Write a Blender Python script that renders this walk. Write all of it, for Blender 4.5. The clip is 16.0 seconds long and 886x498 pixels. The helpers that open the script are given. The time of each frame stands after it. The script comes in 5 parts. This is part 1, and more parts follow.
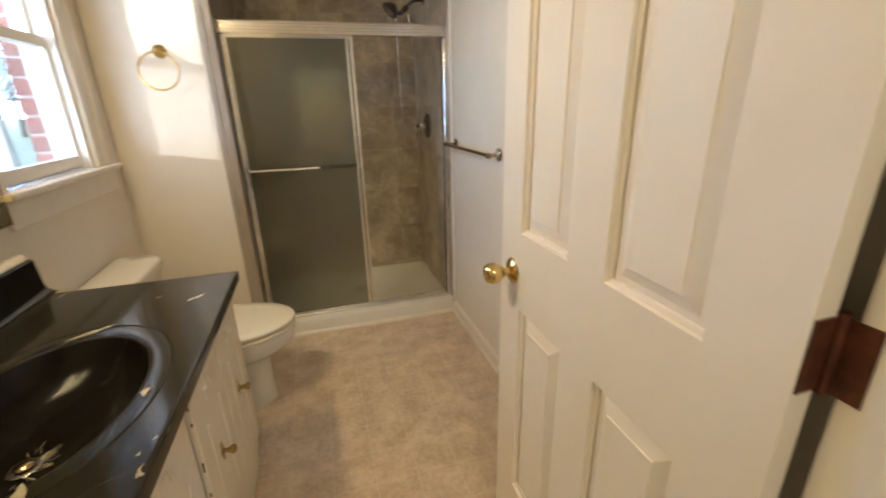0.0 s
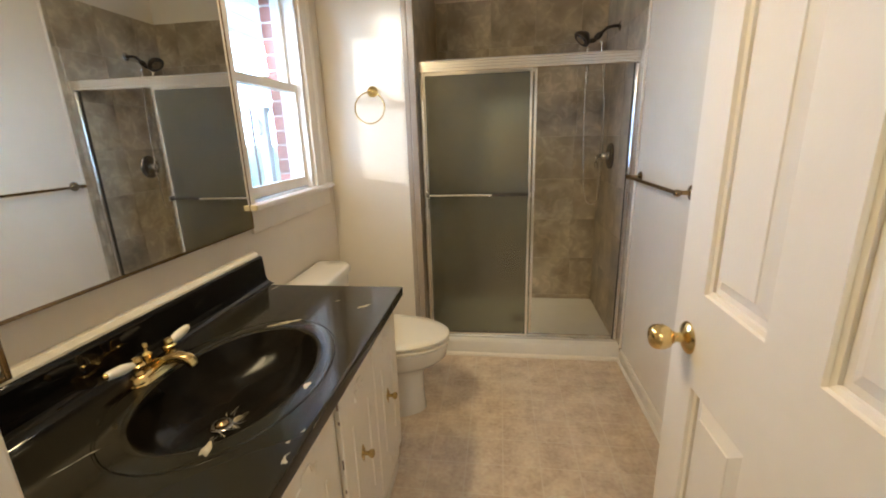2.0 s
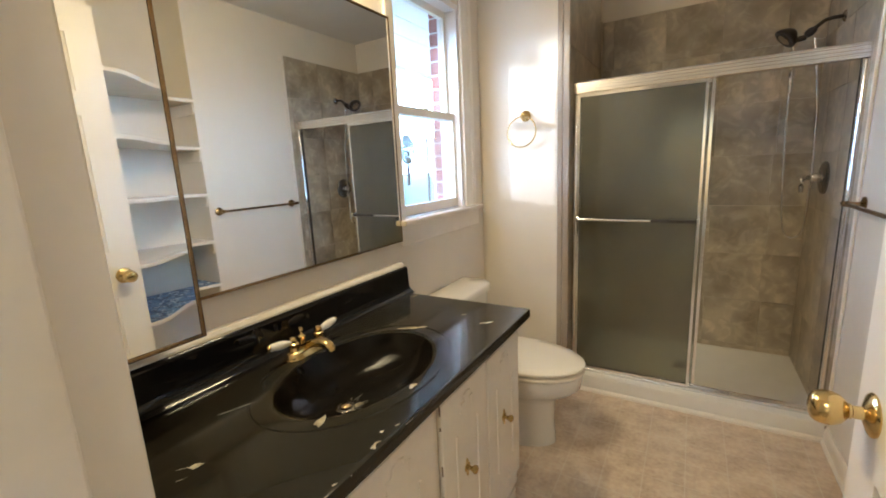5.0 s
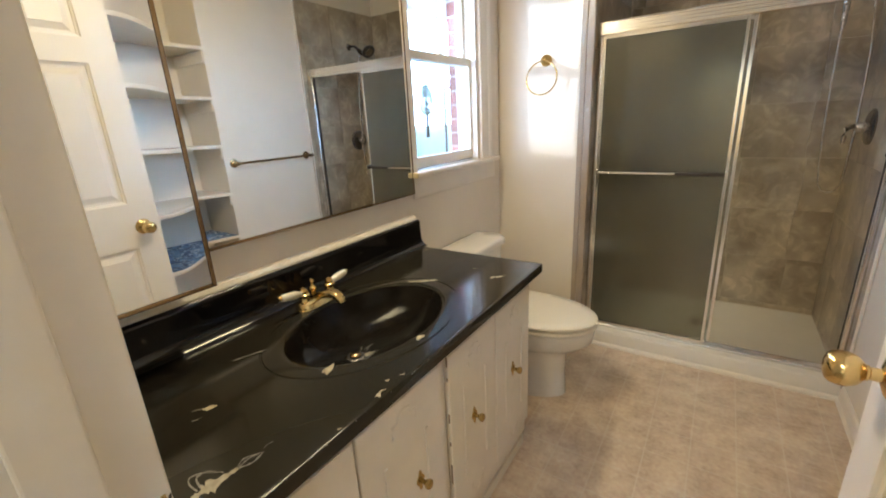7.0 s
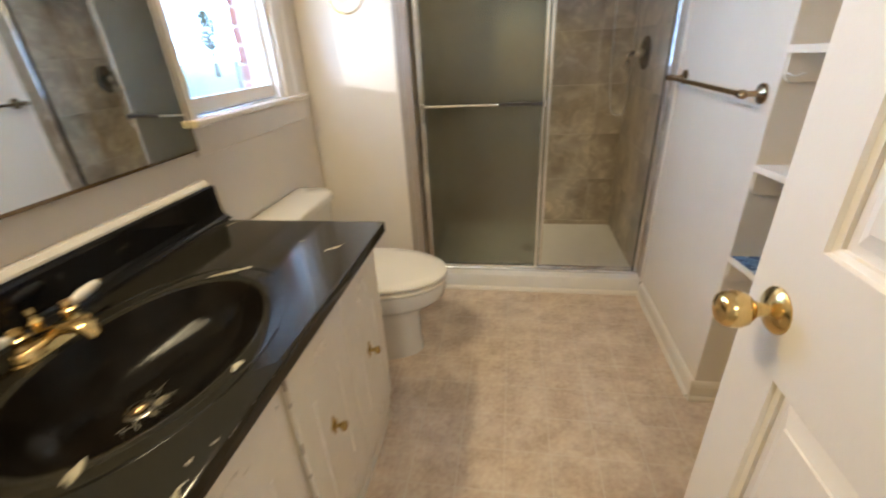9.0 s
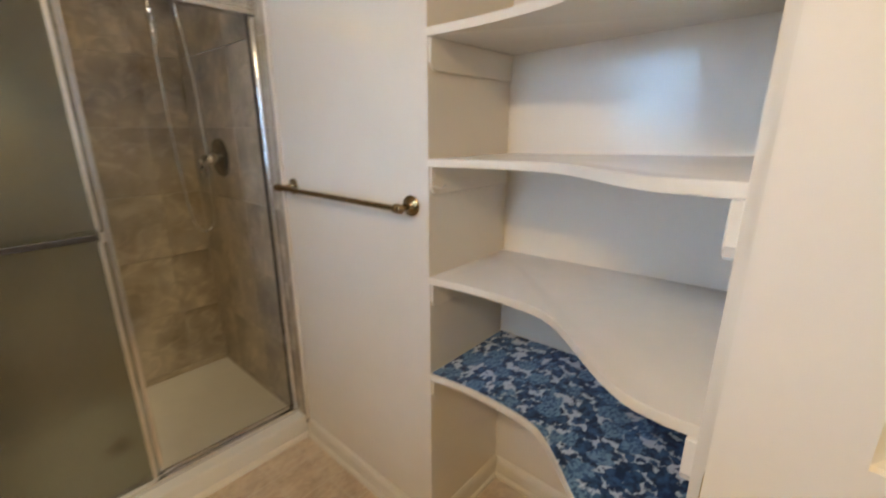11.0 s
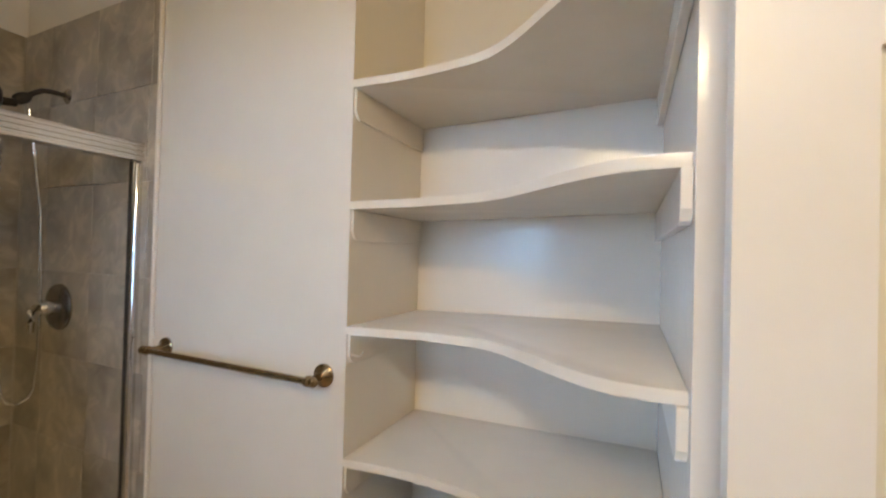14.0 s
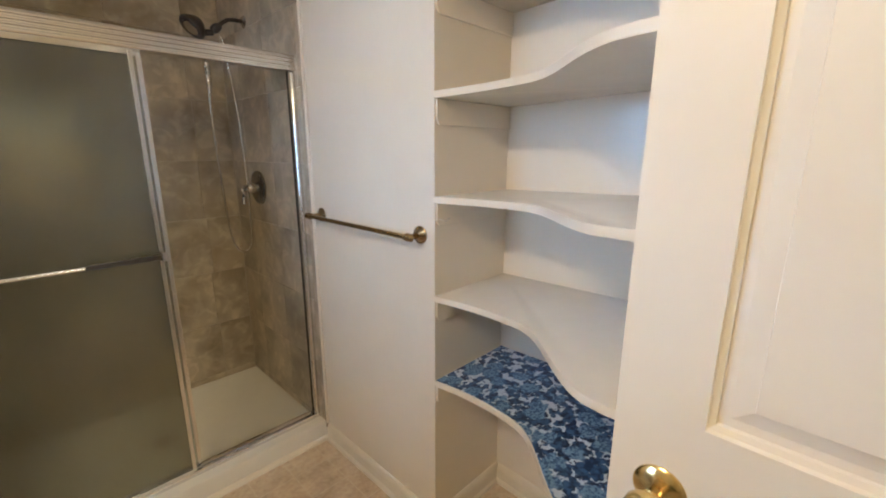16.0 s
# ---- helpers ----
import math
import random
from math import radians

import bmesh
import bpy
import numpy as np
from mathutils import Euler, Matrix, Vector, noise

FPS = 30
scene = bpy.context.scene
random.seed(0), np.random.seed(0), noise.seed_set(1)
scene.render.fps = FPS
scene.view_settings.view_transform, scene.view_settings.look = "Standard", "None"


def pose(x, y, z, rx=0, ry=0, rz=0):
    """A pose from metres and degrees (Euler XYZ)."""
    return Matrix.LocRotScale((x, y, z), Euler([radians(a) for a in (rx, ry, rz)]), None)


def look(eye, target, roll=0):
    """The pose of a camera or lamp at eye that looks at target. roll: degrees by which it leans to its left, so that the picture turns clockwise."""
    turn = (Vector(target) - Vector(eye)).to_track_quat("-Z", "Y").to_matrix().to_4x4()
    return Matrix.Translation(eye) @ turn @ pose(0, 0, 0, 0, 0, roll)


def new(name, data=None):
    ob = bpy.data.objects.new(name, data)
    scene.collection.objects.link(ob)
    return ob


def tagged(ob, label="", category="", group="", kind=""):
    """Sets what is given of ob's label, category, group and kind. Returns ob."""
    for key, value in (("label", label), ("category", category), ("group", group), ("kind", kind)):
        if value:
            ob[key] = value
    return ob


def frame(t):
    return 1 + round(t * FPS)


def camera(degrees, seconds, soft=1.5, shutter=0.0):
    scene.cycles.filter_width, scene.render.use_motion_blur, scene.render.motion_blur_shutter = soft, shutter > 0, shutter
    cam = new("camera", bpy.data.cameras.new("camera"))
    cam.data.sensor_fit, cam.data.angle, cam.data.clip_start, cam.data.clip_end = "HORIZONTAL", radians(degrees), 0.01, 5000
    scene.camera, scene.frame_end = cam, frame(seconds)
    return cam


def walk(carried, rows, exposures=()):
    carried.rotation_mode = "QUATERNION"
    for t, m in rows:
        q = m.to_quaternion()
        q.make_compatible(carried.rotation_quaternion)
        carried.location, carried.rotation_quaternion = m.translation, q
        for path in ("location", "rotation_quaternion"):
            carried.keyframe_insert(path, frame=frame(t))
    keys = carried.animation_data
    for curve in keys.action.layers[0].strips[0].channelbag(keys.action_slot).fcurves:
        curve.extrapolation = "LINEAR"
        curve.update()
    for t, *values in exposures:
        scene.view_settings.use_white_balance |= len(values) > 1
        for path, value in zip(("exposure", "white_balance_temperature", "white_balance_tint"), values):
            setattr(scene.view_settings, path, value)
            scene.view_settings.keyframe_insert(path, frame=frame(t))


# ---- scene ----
# The plan below is drawn in units of U metres.
U = 0.96
cam = camera(93.5, 16.0, soft=1.8, shutter=0.5)
PATH = [
    (0, (0.083, 0.022, 1.343), (0.613, 1.834, 0.683), -1.5),
    (0.5, (0.125, 0.044, 1.358), (0.332, 1.936, 0.743), -1.4),
    (1, (0.139, 0.063, 1.363), (0.124, 1.98, 0.795), -1.3),
    (1.5, (0.132, 0.065, 1.359), (-0.022, 1.986, 0.822), -1.7),
    (2, (0.137, 0.069, 1.358), (-0.128, 1.981, 0.833), -1.8),
    (2.5, (0.127, 0.098, 1.345), (-0.251, 1.992, 0.824), -2.1),
    (3, (0.087, 0.17, 1.344), (-0.422, 2.037, 0.836), -2.0),
    (3.5, (0.128, 0.166, 1.348), (-0.537, 1.989, 0.863), -2.0),
    (4, (0.219, 0.096, 1.337), (-0.59, 1.874, 0.911), -1.9),
    (4.2, (0.239, 0.08, 1.337), (-0.627, 1.838, 0.937), -2.0),
    (6.3, (0.282, 0.126, 1.342), (-0.814, 1.744, 0.914), -3.2),
    (6.5, (0.281, 0.125, 1.338), (-0.81, 1.734, 0.869), -3.1),
    (7, (0.284, 0.128, 1.328), (-0.785, 1.712, 0.74), -3.0),
    (7.5, (0.279, 0.125, 1.31), (-0.718, 1.712, 0.612), -3.0),
    (8, (0.275, 0.139, 1.298), (-0.609, 1.744, 0.497), -3.1),
    (8.5, (0.198, 0.235, 1.3), (-0.448, 1.921, 0.44), -3.5),
    (9, (0.161, 0.376, 1.29), (-0.154, 2.145, 0.411), -3.2),
    (9.5, (0.191, 0.605, 1.303), (0.261, 2.406, 0.436), -2.4),
    (10, (0.184, 0.781, 1.302), (0.654, 2.538, 0.47), -2.1),
    (10.2, (0.147, 0.818, 1.293), (0.855, 2.516, 0.507), -2.0),
    (12.3, (0.065, 1.113, 1.395), (1.915, 1.863, 1.274), 2.0),
    (12.5, (0.064, 1.107, 1.403), (1.919, 1.851, 1.345), 1.8),
    (13, (0.058, 1.094, 1.425), (1.919, 1.824, 1.504), 1.5),
    (13.5, (0.051, 1.083, 1.438), (1.903, 1.828, 1.56), 1.3),
    (14, (0.043, 1.086, 1.427), (1.866, 1.907, 1.45), 1.5),
    (14.5, (0.042, 1.043, 1.404), (1.782, 2.017, 1.244), 1.6),
    (15, (0.03, 0.949, 1.385), (1.649, 2.085, 1.086), 1.4),
    (15.5, (0.021, 0.851, 1.394), (1.493, 2.136, 0.969), 0.7),
    (16, (-0.016, 0.803, 1.381), (1.374, 2.166, 0.922), 0.1),
]
walk(cam, [(t, look(eye, target, roll)) for t, eye, target, roll in PATH],
     [(0.0, -0.1, 6400, 10), (1.5, -0.02, 6200, 10), (3.5, 0.13, 5850, 10), (6.5, 0.1, 5700, 10), (8.5, 0.27, 5600, 10), (10.0, 0.0, 6050, 11), (12.5, -0.2, 6350, 12), (14.0, -0.2, 6100, 11), (15.0, -0.08, 6000, 11), (16.0, -0.05, 6000, 11)])

# Emission strength of the added backdrop that lights the room.
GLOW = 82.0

# ---- world, sun and lamps ----
SUN_WAY = Vector((0.70, 1.0, -0.116)).normalized()
world = bpy.data.worlds.new("world")
scene.world = world
world.use_nodes = True
wn = world.node_tree.nodes
sky = wn.new("ShaderNodeTexSky")
sky.sky_type = "NISHITA"
sky.sun_disc = False
sky.sun_elevation = radians(14)
sky.sun_rotation = math.atan2(-SUN_WAY.x, -SUN_WAY.y)
wn["Background"].inputs["Strength"].default_value = 0.15
world.node_tree.links.new(sky.outputs["Color"], wn["Background"].inputs["Color"])


def lamp(name, kind, m, energy, colour, **size):
    data = bpy.data.lights.new(name, kind)
    data.energy, data.color = energy, colour
    for key, value in size.items():
        if key == "angle":
            data.angle = value
        if key == "sx":
            data.shape, data.size = "RECTANGLE", value
        if key == "sy":
            data.size_y = value
        if key == "radius":
            data.shadow_soft_size = value
        if key == "disk":
            data.shape, data.size = "DISK", value
    ob = new(name, data)
    ob.matrix_world = m
    return ob


lamp("sun", "SUN", look((0, 0, 0), SUN_WAY), 2.5, (1.0, 0.99, 0.98), angle=radians(1.2))
# Unseen warm area light; its place above the mirror is assumed.
lamp("warm_overhead_fill", "AREA", look(Vector((-0.74, 1.12, 2.27)) * U, Vector((0.55, 1.35, 1.05)) * U), 16.5, (1.0, 0.762, 0.415), sx=0.60, sy=0.10)
# Unseen area light standing in for whatever lights the next room.
lamp("next_room_fill", "AREA", look(Vector((0.2, -1.3, 2.55)) * U, Vector((0.2, -1.0, 0)) * U), 24.0, (1.0, 0.845, 0.60), disk=0.5)


# ---- materials ----
def material(name, colour, rough=0.5, metal=0.0, vary=0.0, scale=6.0, bump=0.0, bump_scale=80.0, coat=0.0, spec=0.5, second=None, rough_vary=0.0, per_object=0.0):
    m = bpy.data.materials.new(name)
    m.use_nodes = True
    n, l = m.node_tree.nodes, m.node_tree.links
    b = n["Principled BSDF"]
    b.inputs["Base Color"].default_value = (*colour, 1)
    b.inputs["Roughness"].default_value = rough
    b.inputs["Metallic"].default_value = metal
    b.inputs["Coat Weight"].default_value = coat
    b.inputs["Coat Roughness"].default_value = 0.05
    b.inputs["Specular IOR Level"].default_value = spec
    co = n.new("ShaderNodeTexCoord")
    last = None
    if vary or second:
        big = n.new("ShaderNodeTexNoise")
        big.inputs["Scale"].default_value = scale
        big.inputs["Detail"].default_value = 8
        big.inputs["Roughness"].default_value = 0.65
        l.new(co.outputs["Object"], big.inputs["Vector"])
        ramp = n.new("ShaderNodeValToRGB")
        other = second or tuple(c * (1 - vary) for c in colour)
        ramp.color_ramp.elements[0].position, ramp.color_ramp.elements[1].position = 0.33, 0.67
        ramp.color_ramp.elements[0].color, ramp.color_ramp.elements[1].color = (*other, 1), (*colour, 1)
        l.new(big.outputs["Fac"], ramp.inputs["Fac"])
        last = ramp.outputs["Color"]
        if rough_vary:
            r = n.new("ShaderNodeMapRange")
            r.inputs["To Min"].default_value, r.inputs["To Max"].default_value = rough - rough_vary, rough + rough_vary
            l.new(big.outputs["Fac"], r.inputs["Value"])
            l.new(r.outputs["Result"], b.inputs["Roughness"])
    if per_object and last:
        info = n.new("ShaderNodeObjectInfo")
        mr = n.new("ShaderNodeMapRange")
        mr.inputs["To Min"].default_value, mr.inputs["To Max"].default_value = 1 - per_object, 1 + per_object
        l.new(info.outputs["Random"], mr.inputs["Value"])
        hsv = n.new("ShaderNodeHueSaturation")
        l.new(mr.outputs["Result"], hsv.inputs["Value"])
        l.new(last, hsv.inputs["Color"])
        last = hsv.outputs["Color"]
    if last:
        l.new(last, b.inputs["Base Color"])
    if bump:
        fine = n.new("ShaderNodeTexNoise")
        fine.inputs["Scale"].default_value = bump_scale
        fine.inputs["Detail"].default_value = 4
        l.new(co.outputs["Object"], fine.inputs["Vector"])
        bm_node = n.new("ShaderNodeBump")
        bm_node.inputs["Strength"].default_value = bump
        bm_node.inputs["Distance"].default_value = 0.004
        l.new(fine.outputs["Fac"], bm_node.inputs["Height"])
        l.new(bm_node.outputs["Normal"], b.inputs["Normal"])
    return m


WALL = material("wall_paint", (0.83, 0.76, 0.65), 0.17, vary=0.05, scale=3, bump=0.10, bump_scale=60)
CEIL = material("ceiling_paint", (0.80, 0.78, 0.74), 0.8, vary=0.05, scale=3, bump=0.3, bump_scale=90)
TRIM = material("trim_paint", (0.82, 0.76, 0.66), 0.30, vary=0.06, scale=9, bump=0.05, bump_scale=40)
DOORP = material("door_paint", (0.81, 0.745, 0.645), 0.34, vary=0.04, scale=5, bump=0.06, bump_scale=120)
SHELFP = material("shelf_paint", (0.83, 0.76, 0.645), 0.26, vary=0.05, scale=7, bump=0.08, bump_scale=30)
CABP = material("cabinet_paint", (0.84, 0.785, 0.685), 0.33, vary=0.07, scale=9, bump=0.12, bump_scale=35)
CERAMIC = material("porcelain", (0.80, 0.77, 0.71), 0.08, vary=0.03, scale=4, coat=0.5)
SEATP = material("seat_plastic", (0.83, 0.775, 0.655), 0.18, vary=0.03, scale=4)
ACRYL = material("shower_acrylic", (0.80, 0.77, 0.71), 0.22, vary=0.05, scale=6)
CHROME = material("chrome", (0.82, 0.82, 0.83), 0.13, 1.0, vary=0.08, scale=14)
HEADER = material("brushed_aluminium", (0.82, 0.80, 0.77), 0.22, 1.0, vary=0.06, scale=20)
BRASS = material("polished_brass", (0.74, 0.55, 0.24), 0.19, 1.0, vary=0.18, scale=30)
AGED = material("aged_brass", (0.36, 0.25, 0.13), 0.22, 1.0, vary=0.3, scale=25)
NICKEL = material("dark_nickel", (0.56, 0.54, 0.52), 0.18, 1.0, vary=0.2, scale=25)
ESCUT = material("satin_nickel", (0.30, 0.29, 0.28), 0.22, 1.0, vary=0.15, scale=25)
VALVE = material("brushed_nickel", (0.66, 0.64, 0.61), 0.20, 1.0, vary=0.15, scale=25)
BRONZE = material("dark_bronze", (0.07, 0.06, 0.055), 0.28, 0.6, vary=0.3, scale=25)
RUST = material("rusty_steel", (0.17, 0.055, 0.025), 0.45, 0.5, second=(0.06, 0.025, 0.015), scale=30, bump=0.3)
GROUT = material("grout", (0.50, 0.43, 0.34), 0.9, vary=0.15, scale=20)
DARK = material("dark_gap", (0.03, 0.026, 0.022), 0.8)
BRICK = material("brick_red", (0.36, 0.10, 0.07), 0.85, second=(0.24, 0.07, 0.055), scale=8, bump=0.4, per_object=0.25)
MORTAR = material("mortar", (0.62, 0.59, 0.55), 0.9, vary=0.1, scale=30)
PORCH = material("porch_paint", (0.82, 0.80, 0.78), 0.5, vary=0.05, scale=4)
GRASS = material("lawn", (0.12, 0.16, 0.05), 0.9, second=(0.20, 0.19, 0.09), scale=2)
PATHM = material("concrete", (0.52, 0.50, 0.47), 0.85, vary=0.15, scale=3, bump=0.2)
CARPET = material("carpet", (0.42, 0.36, 0.28), 0.95, vary=0.2, scale=30, bump=0.4, bump_scale=300)
LEAF = material("leaves", (0.16, 0.20, 0.12), 0.7, vary=0.4, scale=3)
BARK = material("bark", (0.12, 0.09, 0.07), 0.9, vary=0.3, scale=12, bump=0.5)
CAULK = material("caulk", (0.80, 0.76, 0.68), 0.5, vary=0.15, scale=25, bump=0.3, bump_scale=60)
BAREWOOD = material("worn_bare_wood", (0.26, 0.17, 0.10), 0.7, vary=0.4, scale=60, bump=0.2)
KNOBS = material("dull_brass", (0.60, 0.46, 0.19), 0.26, 1.0, vary=0.25, scale=40)
YELLOWED = material("bare_wood", (0.74, 0.62, 0.36), 0.5, vary=0.2, scale=25)


def mirror_material():
    m = bpy.data.materials.new("mirror_silver")
    m.use_nodes = True
    b = m.node_tree.nodes["Principled BSDF"]
    b.inputs["Base Color"].default_value = (0.86, 0.88, 0.86, 1)
    b.inputs["Metallic"].default_value, b.inputs["Roughness"].default_value = 1.0, 0.015
    return m


def glass_material(name, colour, rough, bump=0.0):
    m = bpy.data.materials.new(name)
    m.use_nodes = True
    n, l = m.node_tree.nodes, m.node_tree.links
    b = n["Principled BSDF"]
    b.inputs["Base Color"].default_value = (*colour, 1)
    b.inputs["Transmission Weight"].default_value = 1.0
    b.inputs["Roughness"].default_value = rough
    b.inputs["IOR"].default_value = 1.45
    if bump:
        co, t, d = n.new("ShaderNodeTexCoord"), n.new("ShaderNodeTexNoise"), n.new("ShaderNodeBump")
        t.inputs["Scale"].default_value, t.inputs["Detail"].default_value = 90, 2
        d.inputs["Strength"].default_value, d.inputs["Distance"].default_value = bump, 0.003
        l.new(co.outputs["Object"], t.inputs["Vector"])
        l.new(t.outputs["Fac"], d.inputs["Height"])
        l.new(d.outputs["Normal"], b.inputs["Normal"])
    return m


def obscure_material():
    m = glass_material("obscure_glass", (0.575, 0.59, 0.53), 0.15, 0.10)
    n, l = m.node_tree.nodes, m.node_tree.links
    n["Principled BSDF"].inputs["Coat Weight"].default_value = 0.5
    n["Principled BSDF"].inputs["Coat Roughness"].default_value = 0.10
    d, mix = n.new("ShaderNodeBsdfDiffuse"), n.new("ShaderNodeMixShader")
    d.inputs["Color"].default_value = (0.36, 0.325, 0.26, 1)
    mix.inputs["Fac"].default_value = 0.035
    l.new(n["Principled BSDF"].outputs[0], mix.inputs[1])
    l.new(d.outputs[0], mix.inputs[2])
    l.new(mix.outputs[0], n["Material Output"].inputs["Surface"])
    return m


def screen_material():
    """Woven mesh, far finer than can be told apart: two thirds open."""
    m = bpy.data.materials.new("insect_screen")
    m.use_nodes = True
    n, l = m.node_tree.nodes, m.node_tree.links
    b, clear, mix = n["Principled BSDF"], n.new("ShaderNodeBsdfTransparent"), n.new("ShaderNodeMixShader")
    b.inputs["Base Color"].default_value, b.inputs["Roughness"].default_value = (0.10, 0.10, 0.10, 1), 0.6
    mix.inputs["Fac"].default_value = 0.22
    l.new(clear.outputs[0], mix.inputs[1])
    l.new(b.outputs[0], mix.inputs[2])
    l.new(mix.outputs[0], n["Material Output"].inputs["Surface"])
    return m


SCREEN = screen_material()
MIRROR = mirror_material()
FROST = obscure_material()
CLEAR = glass_material("window_glass", (0.97, 0.99, 0.99), 0.0)


def vinyl_material():
    m = material("vinyl_floor", (0.56, 0.48, 0.385), 0.33, bump=0.08, bump_scale=70)
    n, l = m.node_tree.nodes, m.node_tree.links
    b = n["Principled BSDF"]
    co = n.new("ShaderNodeTexCoord")
    cloud, fine = n.new("ShaderNodeTexNoise"), n.new("ShaderNodeTexNoise")
    cloud.inputs["Scale"].default_value, cloud.inputs["Detail"].default_value, cloud.inputs["Roughness"].default_value = 9, 7, 0.62
    fine.inputs["Scale"].default_value, fine.inputs["Detail"].default_value = 55, 5
    ramp, mix = n.new("ShaderNodeValToRGB"), n.new("ShaderNodeMix")
    e = ramp.color_ramp.elements
    e[0].position, e[1].position = 0.34, 0.66
    e[0].color, e[1].color = (0.54, 0.405, 0.285, 1), (0.74, 0.605, 0.455, 1)
    mix.data_type, mix.blend_type = "RGBA", "OVERLAY"
    mix.inputs["Factor"].default_value = 0.35
    for t in (cloud, fine):
        l.new(co.outputs["Object"], t.inputs["Vector"])
    l.new(cloud.outputs["Fac"], ramp.inputs["Fac"])
    l.new(ramp.outputs["Color"], mix.inputs[6])
    l.new(fine.outputs["Fac"], mix.inputs[7])
    sep, lines = n.new("ShaderNodeSeparateXYZ"), []
    l.new(co.outputs["Object"], sep.inputs[0])
    for axis, off in ((0, 0.003), (1, 1.126)):
        shift, wrap, edge = n.new("ShaderNodeMath"), n.new("ShaderNodeMath"), n.new("ShaderNodeMapRange")
        shift.operation, shift.inputs[1].default_value = "SUBTRACT", off * U
        wrap.operation, wrap.inputs[1].default_value = "PINGPONG", 0.163 * U / 2
        edge.inputs["From Min"].default_value, edge.inputs["From Max"].default_value = 0.0012, 0.0032
        edge.inputs["To Min"].default_value, edge.inputs["To Max"].default_value = 0.55, 0.0
        l.new(sep.outputs[axis], shift.inputs[0])
        l.new(shift.outputs[0], wrap.inputs[0])
        l.new(wrap.outputs[0], edge.inputs["Value"])
        lines.append(edge.outputs["Result"])
    most, grid = n.new("ShaderNodeMath"), n.new("ShaderNodeMix")
    most.operation = "MAXIMUM"
    l.new(lines[0], most.inputs[0])
    l.new(lines[1], most.inputs[1])
    grid.data_type = "RGBA"
    l.new(most.outputs[0], grid.inputs["Factor"])
    l.new(mix.outputs[2], grid.inputs[6])
    grid.inputs[7].default_value = (0.74, 0.66, 0.54, 1)
    l.new(grid.outputs[2], b.inputs["Base Color"])
    return m


def tile_material():
    m = material("slate_tile", (0.33, 0.28, 0.22), 0.28, bump=0.05, bump_scale=40, spec=0.9)
    n, l = m.node_tree.nodes, m.node_tree.links
    b = n["Principled BSDF"]
    co, info, add = n.new("ShaderNodeTexCoord"), n.new("ShaderNodeObjectInfo"), n.new("ShaderNodeVectorMath")
    add.operation = "MULTIPLY_ADD"
    add.inputs[1].default_value = (1, 1, 1)
    off = n.new("ShaderNodeCombineXYZ")
    mul = n.new("ShaderNodeMath")
    mul.operation, mul.inputs[1].default_value = "MULTIPLY", 37.0
    l.new(info.outputs["Random"], mul.inputs[0])
    for i in range(3):
        l.new(mul.outputs[0], off.inputs[i])
    l.new(co.outputs["Object"], add.inputs[0])
    l.new(off.outputs[0], add.inputs[2])
    cloud, vein = n.new("ShaderNodeTexNoise"), n.new("ShaderNodeTexNoise")
    cloud.inputs["Scale"].default_value, cloud.inputs["Detail"].default_value, cloud.inputs["Distortion"].default_value = 4.5, 9, 0.2
    vein.inputs["Scale"].default_value, vein.inputs["Detail"].default_value, vein.inputs["Distortion"].default_value = 11, 7, 1.4
    l.new(add.outputs[0], cloud.inputs["Vector"])
    l.new(add.outputs[0], vein.inputs["Vector"])
    r1, r2, mix = n.new("ShaderNodeValToRGB"), n.new("ShaderNodeValToRGB"), n.new("ShaderNodeMix")
    e = r1.color_ramp.elements
    e[0].position, e[1].position = 0.30, 0.70
    e[0].color, e[1].color = (0.25, 0.20, 0.135, 1), (0.60, 0.505, 0.375, 1)
    e = r2.color_ramp.elements
    e[0].position, e[1].position = 0.47, 0.62
    e[0].color, e[1].color = (0.55, 0.55, 0.55, 1), (1, 1, 1, 1)
    mix.data_type, mix.blend_type = "RGBA", "MULTIPLY"
    mix.inputs["Factor"].default_value = 0.50
    l.new(cloud.outputs["Fac"], r1.inputs["Fac"])
    l.new(vein.outputs["Fac"], r2.inputs["Fac"])
    l.new(r1.outputs["Color"], mix.inputs[6])
    l.new(r2.outputs["Color"], mix.inputs[7])
    l.new(mix.outputs[2], b.inputs["Base Color"])
    return m


